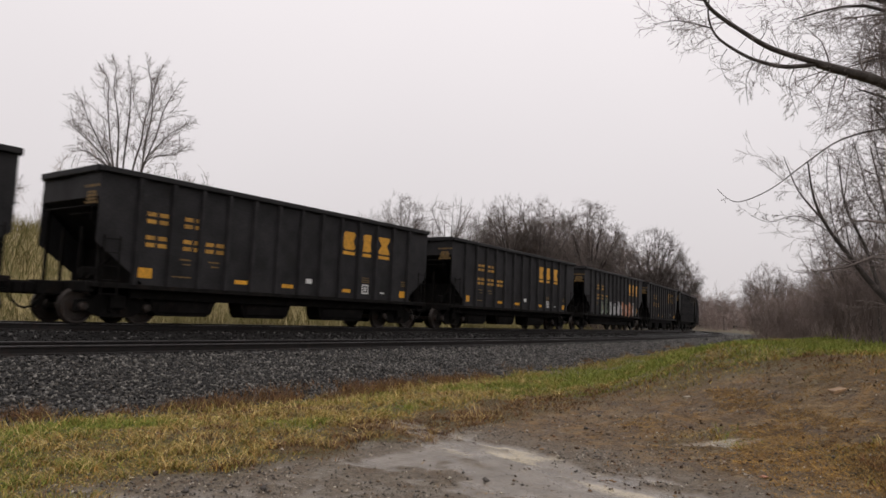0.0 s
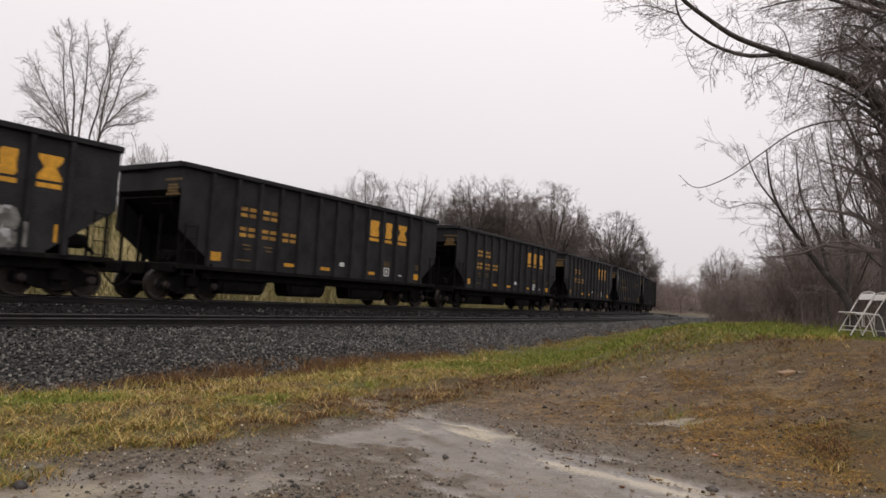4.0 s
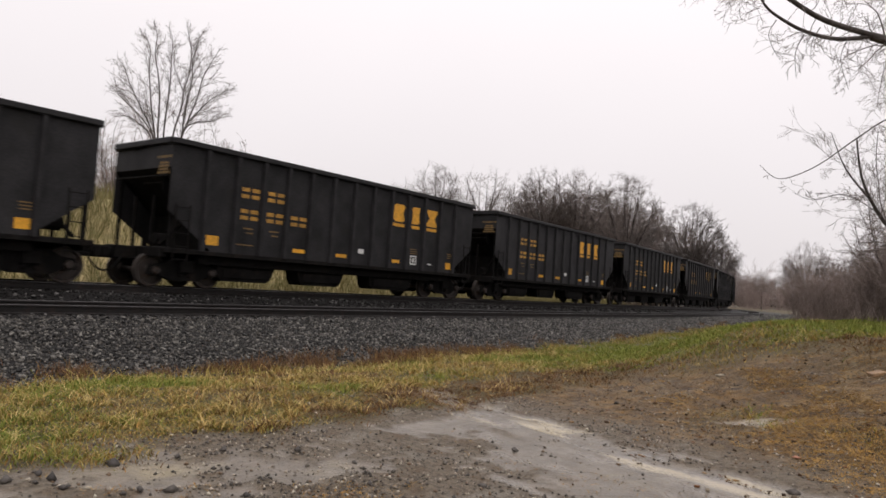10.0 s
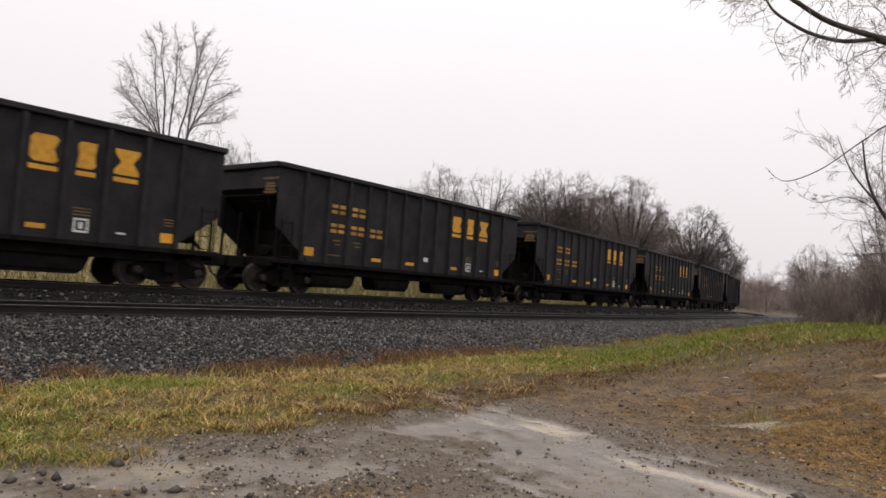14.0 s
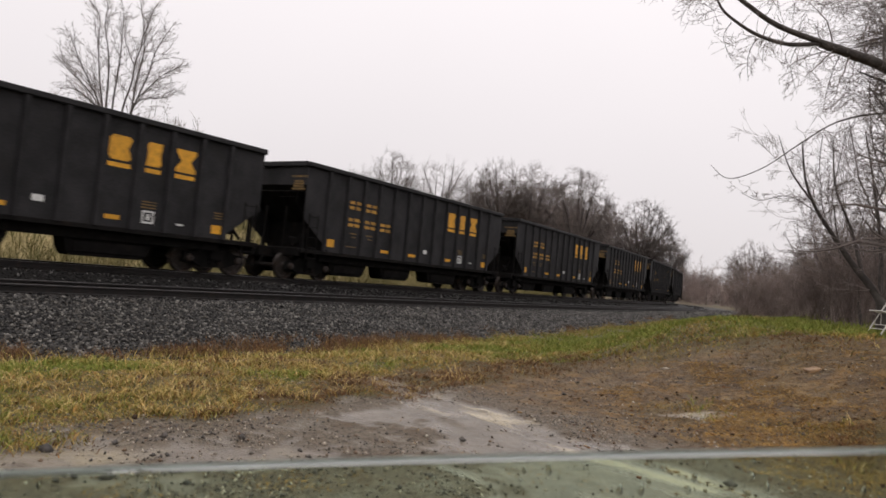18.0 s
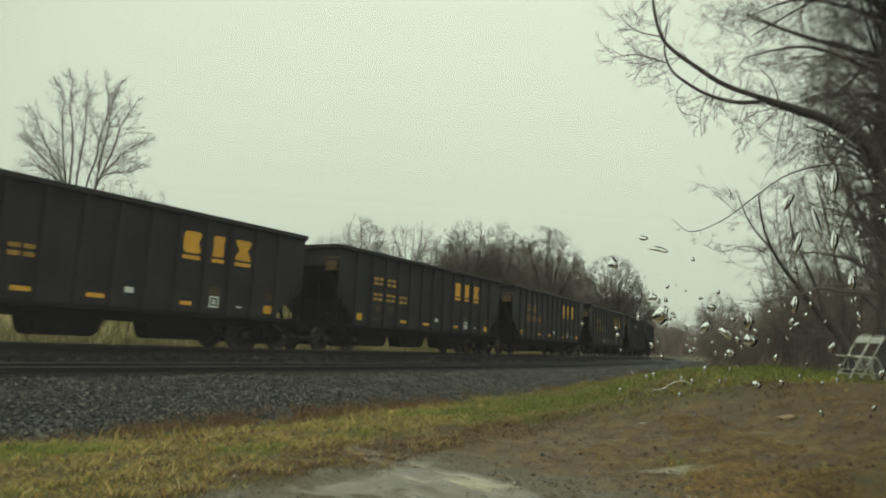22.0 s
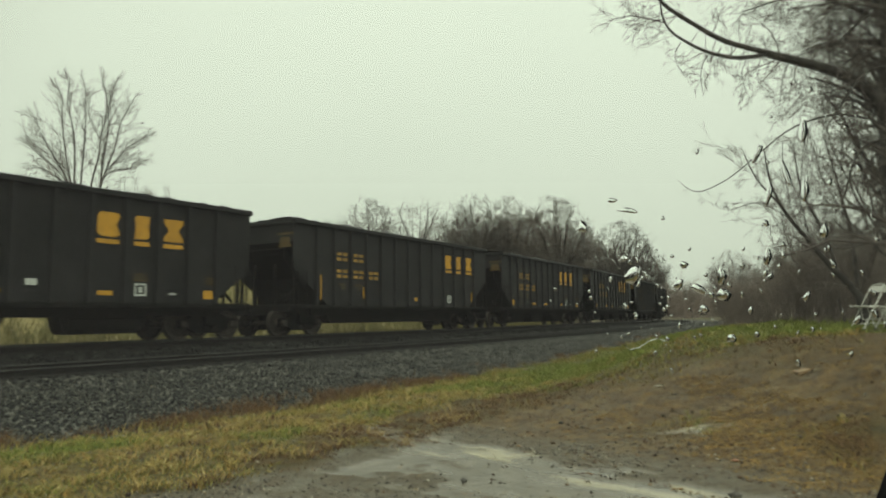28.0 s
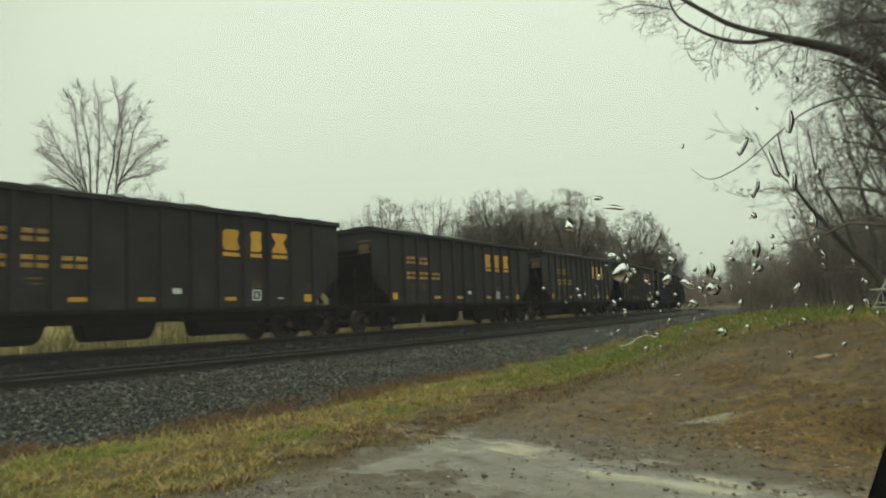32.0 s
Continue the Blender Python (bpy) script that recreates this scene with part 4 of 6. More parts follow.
class Crown:
    """A rounded crown: its middle, half its width, its lower edge and its top."""

    def __init__(self, mid, half, low, tall):
        self.mid, self.half, self.low, self.tall = mid, half, low, tall

    def edge(self, way, reach):
        """The place on the crown's edge in this direction from its middle."""
        return self.mid + Vector((way.x * self.half, way.y * self.half, way.z * (self.tall if way.z > 0 else self.low))) * reach


def clothe(rng, out, pts, radii, crown, size, subs, twigs, sprigs, fine, droop=0.0, first=0.22, shag=1.0):
    """Branches from a limb out to the crown's edge, with twigs and sprigs on them."""
    for _ in range(subs):
        u = first + (0.97 - first) * rng.random() ** 1.25
        q, ahead, i = along(pts, u)
        v = q - crown.mid
        v = Vector((v.x / crown.half, v.y / crown.half, v.z / crown.tall)) + Vector((rng.gauss(0, 0.25 + 0.25 * u), rng.gauss(0, 0.25 + 0.25 * u), rng.gauss(0, 0.25) + 0.12))
        far = crown.edge(v.normalized(), rng.uniform(0.8, 1.0))
        span = min((far - q).length, 0.3 * size * (1.05 - 0.5 * u))
        far = q + (far - q).normalized() * span
        bend = q + (ahead * 0.7 + (q - crown.mid).normalized() * 0.4 + Vector((0, 0, 0.1))).normalized() * span * 0.45
        bp, br = bow(rng, q, bend, far, 5, max(radii[i] * 0.5, fine * 1.5), fine, 0.03 * span)
        out.append((2, bp, br))
        for _ in range(max(1, round(twigs * min(1.5, span / (0.13 * size))))):
            tq, ta, _ = along(bp, rng.uniform(0.18, 1.0))
            d = (ta * 0.8 + (tq - crown.mid).normalized() * 0.25 + Vector((rng.gauss(0, 0.36), rng.gauss(0, 0.36), rng.gauss(0, 0.3) + 0.08 - droop))).normalized()
            n = rng.uniform(0.35, 1.0) * 0.085 * size * shag
            tp, tr = bow(rng, tq, tq + (ta + d).normalized() * n * 0.5, tq + d * n, 2, fine * 1.1, fine * 0.6, 0.03 * n)
            out.append((3, tp, tr))
            for _ in range(sprigs):
                sq, sa, _ = along(tp, rng.uniform(0.25, 1.0))
                w = (sa + Vector((rng.gauss(0, 0.42), rng.gauss(0, 0.42), rng.gauss(0, 0.38) + 0.08 - droop))).normalized()
                out.append((3, [sq, sq + w * rng.uniform(0.4, 1.0) * 0.05 * size * shag], [fine * 0.75, fine * 0.5]))


def crown_tree(seed, height, width, base, split, mains, subs, twigs, sprigs, trunk_r, fine=0.006, rise=(0.25, 1.5), stems=1, droop=0.0, foot=0.3, arch=0.7, shag=1.0, fan=0.0):
    """A bare tree whose limbs fill a rounded crown. base: the crown's lower edge; split: how high the trunk parts into limbs."""
    rng, out = random.Random(seed), []
    middle = base + 0.45 * (height - base)
    crown = Crown(Vector((0, 0, middle)), width / 2, middle - base, height - middle)
    feet = []
    for k in range(stems):
        a = 6.283 * (k + rng.uniform(0, 0.5)) / stems
        at = Vector((math.cos(a), math.sin(a), 0)) * (foot if stems > 1 else 0.0)
        top = at * 2.2 + Vector((rng.gauss(0, 0.15), rng.gauss(0, 0.15), split * rng.uniform(0.85, 1.1)))
        pts, radii = bow(rng, at + Vector((0, 0, -0.3)), at * 1.2 + Vector((0, 0, split * 0.5)), top, 5, trunk_r, trunk_r * 0.72, 0.03)
        out.append((0, pts, radii))
        feet.append((pts, radii))
    low, high = math.sin(rise[0]), math.sin(rise[1])
    for k in range(mains):
        a = 6.283 * (k * 0.618 + rng.uniform(0, 0.12))
        e = math.asin(min(0.995, max(-0.2, low + (high - low) * ((k + rng.uniform(0.2, 0.8)) / mains))))
        way = Vector((math.cos(e) * math.cos(a), math.cos(e) * math.sin(a), math.sin(e)))
        stem = min(feet, key=lambda f: (f[0][-1].normalized() - way).length + rng.uniform(0, 0.25)) if stems > 1 else feet[0]
        start, _, i = along(stem[0], rng.uniform(0.72, 1.0))
        tip = crown.edge(way, rng.uniform(0.82, 0.98) if shag == 1.0 else rng.uniform(0.92, 0.98))
        d = (tip - start).length
        bend = start + Vector((way.x * arch + rng.gauss(0, 0.14), way.y * arch + rng.gauss(0, 0.14), 0.45 + 0.35 * way.z)).normalized() * d * 0.5
        bend = bend.lerp(start.lerp(tip, 0.5), fan)
        pts, radii = bow(rng, start, bend, tip, 9, stem[1][i] * rng.uniform(0.5, 0.72), fine * 1.8, 0.035 * d / 6)
        out.append((1, pts, radii))
        clothe(rng, out, pts, radii, crown, height, subs, twigs, sprigs, fine, droop, shag=shag)
    return out


def polar(bearing, reach):
    b = radians(bearing)
    return reach * math.sin(b), reach * math.cos(b)


def plant(template, bearing, reach, scale, turn):
    x, y = polar(bearing, reach)
    ob = copy_thing(template, Matrix.Translation((x, y, gz(x, y))) @ Matrix.Rotation(turn, 4, "Z"))
    ob.scale = (scale, scale, scale)
    return ob


def build_woods():
    rng = random.Random(11)
    made = [crown_tree(31, 10, 4.6, 4.0, 4.6, 8, 8, 6, 2, 0.13, 0.0066, (0.1, 1.4)), crown_tree(32, 10, 5.8, 3.2, 4.0, 15, 19, 6, 3, 0.19, 0.0062, (0.0, 1.4), shag=0.9, fan=0.6),
            crown_tree(33, 10, 6.8, 2.8, 3.6, 20, 22, 7, 3, 0.2, 0.0058, (-0.15, 1.45), shag=0.85, fan=0.75), crown_tree(34, 10, 5.2, 3.4, 4.0, 12, 17, 6, 3, 0.15, 0.0062, (0.1, 1.4), 2, shag=0.9, fan=0.5),
            crown_tree(35, 10, 6.6, 1.6, 2.2, 17, 13, 6, 2, 0.16, 0.014, (-0.3, 1.35), 3)]
    kinds = [tree_thing(b, "bare grey-brown tree in the wood behind the train", Matrix.Translation((-300 - 30 * k, 300, 0)), TWIG_RED if k == 4 else TWIG, least=0.004) for k, b in enumerate(made)]
    # kind, bearing, reach, rise of the top in degrees
    spots = [(0, -6.15, 66, 8.9), (3, -3.3, 70, 10.2), (1, 5.6, 72, 10.2), (2, 12.0, 74, 10.0),
             (0, -1.2, 66, 8.4), (0, 0.7, 68, 10.4), (3, 2.2, 72, 8.4), (3, 4.3, 76, 9.6), (1, 8.2, 74, 10.1), (3, 9.6, 82, 9.3), (2, 17.2, 82, 7.8), (4, 10.6, 92, 8.2), (1, 19.4, 86, 5.4), (3, 10.3, 88, 8.6), (3, -4.9, 74, 8.0),
             (4, 3.3, 90, 7.9), (4, 6.0, 95, 8.7), (4, 8.4, 92, 8.3), (4, 13.2, 96, 8.1), (4, 15.8, 100, 6.7), (4, 0.6, 95, 7.1), (4, -2.4, 92, 7.3), (4, 4.8, 84, 7.5), (4, 7.4, 86, 7.7), (4, 9.8, 84, 7.5),
             (4, 11.6, 86, 7.7), (4, 14.4, 88, 6.9), (4, 17.2, 94, 5.9), (4, 1.8, 86, 7.1), (4, -0.8, 84, 6.7), (4, -4.4, 88, 7.1), (4, 18.8, 100, 5.1), (4, 5.2, 79, 7.6), (4, 8.9, 80, 7.8), (4, 12.6, 81, 7.4),
             (0, -36.3, 50, 11.2), (3, -33.6, 53, 10.2), (0, -39, 50, 11.4), (0, -21.0, 50, 9.8), (3, -28.8, 54, 9.6), (0, -19.5, 52, 9.9)]
    planted = set()
    for kind, b, d, e in spots:
        x, y = polar(b, d)
        sc = (1.35 + d * math.tan(radians(e)) - gz(x, y)) / 10.0
        if kind not in planted:
            planted.add(kind)
            t = kinds[kind]
            t.matrix_basis = Matrix.Translation((x, y, gz(x, y))) @ Matrix.Rotation(rng.uniform(0, 6.3), 4, "Z")
            t.scale = (sc, sc, sc)
        else:
            plant(kinds[kind], b, d, sc, rng.uniform(0, 6.3))
    return kinds


WOOD = build_woods()


def bush_branches(seed, height, stems):
    rng, out = random.Random(seed), []
    for _ in range(stems):
        a, r = rng.uniform(0, 6.283), rng.uniform(0, 1.1)
        grow(rng, Vector((r * math.cos(a), r * math.sin(a), -0.1)), Vector((rng.gauss(0, 0.3), rng.gauss(0, 0.3), 1)), height * rng.uniform(0.5, 1.0), 0.018, 1, out, 0.5, (5, 7), 0.05, 0.12, steps=(5, 5, 3, 2))
    return out


def build_brush():
    """Dense leafless scrub: along the far side of the train, and beyond the grass knoll."""
    rng = random.Random(5)
    kinds = []
    for k in range(3):
        b = thing("brush", "leafless reddish-brown scrub bush beside the grass", "shrub", group="scrub", at=Matrix.Translation((-320 - 20 * k, 320, 0)))
        ob = new("twig_mass", tubes(bush_branches(70 + k, 3.2, 30), TWIG_RED, "twig_mass", 3, 0.0045))
        ob.parent = b
        tagged(ob, kind="stuff")
        kinds.append(b)
    spots = []
    for k in range(70):
        spots.append((rng.uniform(25.3, 44), rng.uniform(34, 62), rng.uniform(0.75, 1.15)))
    for k in range(16):
        spots.append((rng.uniform(29, 46), rng.uniform(20, 32), rng.uniform(0.6, 0.85)))
    for k in range(30):
        b = rng.uniform(-7, 20)
        spots.append((b, rng.uniform(62, 84), rng.uniform(0.8, 1.3) * (1 + 0.25 * (5 < b < 15))))
    for k in range(14):
        spots.append((rng.uniform(-42, -8), rng.uniform(46, 60), rng.uniform(0.7, 1.0)))
    for k in range(26):
        spots.append((rng.uniform(20, 30), rng.uniform(150, 330), rng.uniform(1.8, 2.6)))
    for k, (b, d, sc) in enumerate(spots):
        x, y = polar(b, d)
        _, off = to_line(x, y)
        if -5.0 < off[0] < 9.0:
            continue
        if k < 3:
            kinds[k].matrix_basis = Matrix.Translation((x, y, gz(x, y))) @ Matrix.Rotation(rng.uniform(0, 6.3), 4, "Z")
            kinds[k].scale = (sc, sc, sc)
        else:
            plant(kinds[k % 3], b, d, sc, rng.uniform(0, 6.3))
    # kind, bearing, reach, rise of the top: trees that stand out of the scrub, and the hazy wood down the line
    for k, b, d, e in ((1, 25.4, 58, 5.0), (2, 27.0, 66, 3.6), (1, 29.8, 56, 5.6), (2, 32.2, 52, 7.0), (1, 34.2, 48, 7.6), (2, 36.5, 50, 7.2), (1, 22.4, 190, 2.6), (2, 23.6, 230, 2.3), (1, 21.3, 260, 2.4), (2, 24.6, 170, 2.2), (1, 20.2, 240, 2.9)):
        x, y = polar(b, d)
        plant(WOOD[k], b, d, (1.35 + d * math.tan(radians(e)) - gz(x, y)) / 10.0, rng.uniform(0, 6.3))


build_brush()


def limb_along(rng, points, r0, r1, out, level=1, kids=26, reach=1.5, last=3, spread=0.8, low=0.15, up=0.02, shoots=(5, 7), thin=0.0045, wobble=0.2):
    """A limb through given places, with side branches."""
    pts = [Vector(p) for p in points]
    fine, radii = [], []
    n = len(pts)
    for i in range(n - 1):
        a, b = pts[max(i - 1, 0)], pts[i]
        c, d = pts[i + 1], pts[min(i + 2, n - 1)]
        for k in range(4):
            u = k / 4
            fine.append(0.5 * ((2 * b) + (c - a) * u + (2 * a - 5 * b + 4 * c - d) * u * u + (3 * b - a - 3 * c + d) * u ** 3))
    fine.append(pts[-1])
    m = len(fine)
    radii = [r0 + (r1 - r0) * (i / (m - 1)) ** 0.8 for i in range(m)]
    out.append((level, fine, radii))
    for _ in range(kids):
        u = rng.uniform(low, 1.0)
        i = min(int(u * (m - 1)), m - 2)
        ahead = (fine[i + 1] - fine[i]).normalized()
        turn = Vector((rng.gauss(0, 1), rng.gauss(0, 1), rng.gauss(0, 1)))
        turn = (turn - ahead * turn.dot(ahead)).normalized()
        w = ahead * math.cos(spread) + turn * math.sin(spread)
        grow(rng, fine[i], w, reach * rng.uniform(0.4, 1.0), max(thin, radii[i] * 0.22), 2, out, 0.6, shoots, up, wobble, last)


def at_angles(bearing, rise, reach):
    b, e = radians(bearing), radians(rise)
    return (reach * math.sin(b), reach * math.cos(b), 1.35 + reach * math.tan(e))


def feather(rng, out, pts, radii, crown, subs, reach, first=0.3):
    """Slender side branches that leave a stem at a narrow angle and fork into fine twigs, kept within the crown."""
    for k in range(subs):
        u = first + (0.99 - first) * (k + rng.random()) / subs
        q, ahead, i = along(pts, u)
        away = Vector((q.x - crown.mid.x, q.y - crown.mid.y, 0)).normalized()
        d = (ahead * 0.75 + away * 0.3 + Vector((rng.gauss(0, 0.45), rng.gauss(0, 0.45), rng.gauss(0, 0.2)))).normalized()
        n = reach * rng.uniform(0.5, 1.0) * (1.3 - 0.95 * u)
        for _ in range(5):
            v = q + d * n - crown.mid
            if (v.x / crown.half) ** 2 + (v.y / crown.half) ** 2 + (v.z / (crown.tall if v.z > 0 else crown.low)) ** 2 < 1:
                break
            n *= 0.75
        bp, br = bow(rng, q, q + (ahead + d).normalized() * n * 0.5, q + d * n + Vector((0, 0, 0.1 * n)), 5, max(radii[i] * 0.45, 0.011), 0.0055, 0.035 * n)
        out.append((2, bp, br))
        count = int(3 + 4.0 * n)
        for m in range(count):
            tq, ta, _ = along(bp, 0.15 + 0.85 * (m + rng.random()) / count)
            w = (ta * 0.85 + Vector((rng.gauss(0, 0.4), rng.gauss(0, 0.4), rng.gauss(0.05, 0.3)))).normalized()
            h = rng.uniform(0.4, 1.0) * (0.25 + 0.3 * n)
            tp, tr = bow(rng, tq, tq + (ta + w).normalized() * h * 0.5, tq + w * h, 3, 0.0065, 0.0045, 0.04 * h)
            out.append((3, tp, tr))
            for _ in range(3):
                sq, sa, _ = along(tp, rng.uniform(0.2, 0.95))
                w = (sa + Vector((rng.gauss(0, 0.4), rng.gauss(0, 0.4), rng.gauss(0.05, 0.3)))).normalized()
                out.append((3, [sq, sq + w * rng.uniform(0.12, 0.34)], [0.005, 0.0038]))


def build_lone_tree():
    """The many-stemmed tree that stands clear of the wood, and the twiggy growth round its foot."""
    rng, out = random.Random(12), []
    x, y = polar(-25.0, 46)
    foot = Vector((x, y, gz(x, y) - 0.2))
    crown = Crown(Vector(at_angles(-25.0, 13.6, 46)), 3.8, 4.2, 3.75)
    # reach of each stem, side branches, their length; bearing and rise, from low to high
    stems = ((45, 13, 1.9, [(-26.1, 9.8), (-27.2, 11.9), (-27.95, 13.2), (-28.55, 14.5)]),
             (46.5, 15, 1.5, [(-26.0, 9.8), (-26.45, 12.05), (-26.8, 14.6), (-26.9, 16.3), (-27.5, 17.2)]),
             (45.5, 15, 1.3, [(-25.8, 9.9), (-25.9, 12.5), (-26.1, 14.2), (-26.5, 15.9), (-26.45, 17.2), (-26.7, 17.9)]),
             (47, 15, 1.3, [(-25.4, 10.1), (-25.3, 12.6), (-25.25, 14.0), (-25.3, 15.4), (-25.35, 17.1), (-25.7, 18.0)]),
             (46, 16, 1.4, [(-24.7, 10.2), (-24.3, 12.2), (-24.2, 13.65), (-23.9, 15.1), (-23.9, 16.5), (-24.2, 17.7), (-24.4, 18.5)]),
             (45.2, 15, 1.5, [(-24.1, 10.1), (-24.0, 12.25), (-23.7, 14.3), (-23.75, 16.0), (-23.4, 17.5), (-23.1, 18.2)]),
             (47, 15, 1.8, [(-24.05, 10.2), (-23.25, 12.9), (-22.9, 14.75), (-22.4, 15.9), (-21.8, 17.1)]),
             (46, 11, 1.7, [(-24.0, 10.6), (-23.0, 12.2), (-22.2, 13.2), (-21.2, 14.0)]),
             (46.8, 11, 1.7, [(-26.2, 9.9), (-27.4, 11.4), (-28.3, 12.1), (-29.0, 12.8)]),
             (45.6, 8, 1.3, [(-26.3, 9.7), (-26.85, 10.4), (-28.0, 11.05), (-28.8, 10.9)]),
             (46, 8, 1.4, [(-24.0, 10.4), (-23.2, 11.3), (-22.2, 11.5), (-21.4, 11.9)]))
    for reach, subs, length, angles in stems:
        first = Vector(at_angles(*angles[0], reach))
        limb_along(rng, [foot + (first - foot) * 0.12, foot + (first - foot) * 0.6 + Vector((0, 0, -0.3))] + [at_angles(b, e, reach) for b, e in angles], 0.08, 0.011, out, 0, 0)
        feather(rng, out, out[-1][1], out[-1][2], crown, subs + 7, length * 1.75, 0.3)
    limb_along(rng, [at_angles(b, e, 46) for b, e in ((-24.25, 13.5), (-24.7, 14.4), (-25.1, 15.4), (-24.95, 16.7))], 0.03, 0.01, out, 1, 0)
    feather(rng, out, out[-1][1], out[-1][2], crown, 10, 1.4, 0.2)
    tree_thing(out, "tall bare multi-stemmed tree behind the train", Matrix(), least=0.004)
    for k, (b, d, e, w) in enumerate(((-22.3, 47, 11.8, 3.4), (-28.0, 45, 11.7, 3.4), (-20.2, 48, 11.1, 3.0))):
        x, y = polar(b, d)
        z = gz(x, y)
        top = 1.35 + d * math.tan(radians(e)) - z
        out = crown_tree(50 + k, top, w, 0.8, 0.9, 9, 7, 6, 2, 0.05, 0.006, (0.35, 1.4), 3, 0.0, 0.25)
        tree_thing(out, "low bare tree with fine tan twigs behind the train", Matrix.Translation((x, y, z)), TWIG_RED, least=0.005)


build_lone_tree()


def build_big_tree():
    """The large tree beside the lot, whose limb hangs over the view."""
    rng, out = random.Random(8), []
    foot = Vector(at_angles(36.9, 0, 15.0))
    foot.z = gz(foot.x, foot.y) - 0.2
    limb_along(rng, [foot, at_angles(37.0, 6, 15), at_angles(36.7, 13, 15), at_angles(37.2, 20, 15), at_angles(38.2, 30, 15), at_angles(39.4, 42, 15)], 0.4, 0.16, out, 0, 60, 2.8, 4)
    # the long limb and its two arms
    limb_along(rng, [at_angles(36.8, 12.5, 15), at_angles(35.1, 15.7, 14.5), at_angles(33.0, 17.4, 14), at_angles(30.9, 18.4, 13.4), at_angles(28.9, 19.25, 13)], 0.13, 0.068, out, 1, 18, 1.3, 4, 1.0, 0.15, 0.0, (3, 5), 0.005, 0.26)
    limb_along(rng, [at_angles(29.2, 19.2, 13.05), at_angles(26.0, 20.6, 12.3), at_angles(23.8, 22.1, 11.8), at_angles(21.6, 23.8, 11.4), at_angles(20.8, 25.0, 11.3), at_angles(20.3, 26.9, 11.2), at_angles(19.8, 31, 11.2)], 0.05, 0.018, out, 1, 19, 1.0, 4, 1.05, 0.1, 0.0, (3, 4), 0.004, 0.26)
    limb_along(rng, [at_angles(28.9, 19.25, 13), at_angles(26.8, 19.3, 12.5), at_angles(24.7, 20.0, 12.1), at_angles(22.9, 21.1, 11.7), at_angles(21.7, 22.2, 11.5), at_angles(21.2, 23.7, 11.4), at_angles(21.4, 25.5, 11.4)], 0.04, 0.011, out, 1, 15, 0.9, 4, 1.05, 0.1, 0.0, (3, 4), 0.004, 0.26)
    limb_along(rng, [at_angles(21.5, 22.6, 11.5), at_angles(19.0, 23.4, 11.4), at_angles(17.0, 23.3, 11.3)], 0.014, 0.004, out, 1, 9, 0.6)
    limb_along(rng, [at_angles(21.0, 24.6, 11.3), at_angles(18.9, 25.2, 11.2), at_angles(17.4, 26.5, 11.1)], 0.013, 0.004, out, 1, 8, 0.6)
    for b, e, fall in ((27.5, 19.4, 3.6), (24.5, 19.8, 3.0), (22.6, 21.0, 2.4), (30.2, 18.3, 3.8), (25.6, 20.2, 2.2)):
        limb_along(rng, [at_angles(b, e, 12.4), at_angles(b - 0.5, e - 0.4 * fall, 12.3), at_angles(b - 0.4 + rng.uniform(-0.5, 0.5), e - fall, 12.2)], 0.009, 0.003, out, 1, 6, 0.35)
    # the thin bough that hangs low and turns up at its end
    limb_along(rng, [at_angles(36.3, 13, 14.6), at_angles(33.6, 14.2, 14), at_angles(30.5, 13.8, 13.5), at_angles(28.0, 12.2, 13), at_angles(25.9, 10.6, 12.6), at_angles(24.0, 9.7, 12.4), at_angles(22.9, 9.7, 12.4), at_angles(21.9, 10.6, 12.4)], 0.02, 0.004, out, 1, 7, 0.4, 3, 0.8, 0.0, 0.0, (2, 3))
    # limbs that fill the crown round the trunk
    for k in range(54):
        b0, e0 = 36.9 + rng.uniform(-0.3, 0.6), rng.uniform(12, 33)
        b1, e1, d = rng.uniform(26.5, 35.5) if k % 4 else rng.uniform(38, 43), e0 + rng.uniform(-4, 11), rng.uniform(12.5, 17)
        if b1 < 31 and e1 < 22:
            b1 += 4
        bm, em = (b0 + b1) / 2 + rng.uniform(-1, 1), (e0 + e1) / 2 + rng.uniform(0, 2.5)
        limb_along(rng, [at_angles(b0, e0, 15), at_angles(bm, em, (15 + d) / 2), at_angles(b1, e1, d)], 0.05, 0.01, out, 1, 15, 1.6, 4, 0.85, 0.1, 0.0, (3, 5), 0.0045, 0.26)
    tree_thing(out, "large bare tree with a long limb reaching over the lot", Matrix(), least=0.0026)
    # a forked tree that leans over the grass
    out = []
    x, y = polar(33.9, 18)
    thin = (0.8, 0.15, 0.0, (3, 5), 0.0045, 0.24)
    limb_along(rng, [(x, y, gz(x, y) - 0.1), at_angles(33.85, 0.9, 18), at_angles(33.1, 2.2, 18), at_angles(32.0, 3.6, 18), at_angles(30.8, 5.4, 17.9), at_angles(29.5, 7.4, 17.8), at_angles(28.6, 9.6, 17.6), at_angles(28.2, 12.4, 17.5)], 0.12, 0.014, out, 0, 26, 1.5, 4, *thin)
    limb_along(rng, [at_angles(32.6, 2.9, 18), at_angles(31.8, 6.0, 18.2), at_angles(30.6, 9.0, 18.4), at_angles(30.2, 12.5, 18.6)], 0.05, 0.01, out, 1, 20, 1.4, 4, *thin)
    limb_along(rng, [at_angles(33.8, 1.2, 18), at_angles(33.6, 5.0, 18.4), at_angles(33.0, 9.0, 18.6), at_angles(32.2, 13.0, 18.8)], 0.07, 0.01, out, 1, 24, 1.5, 4, *thin)
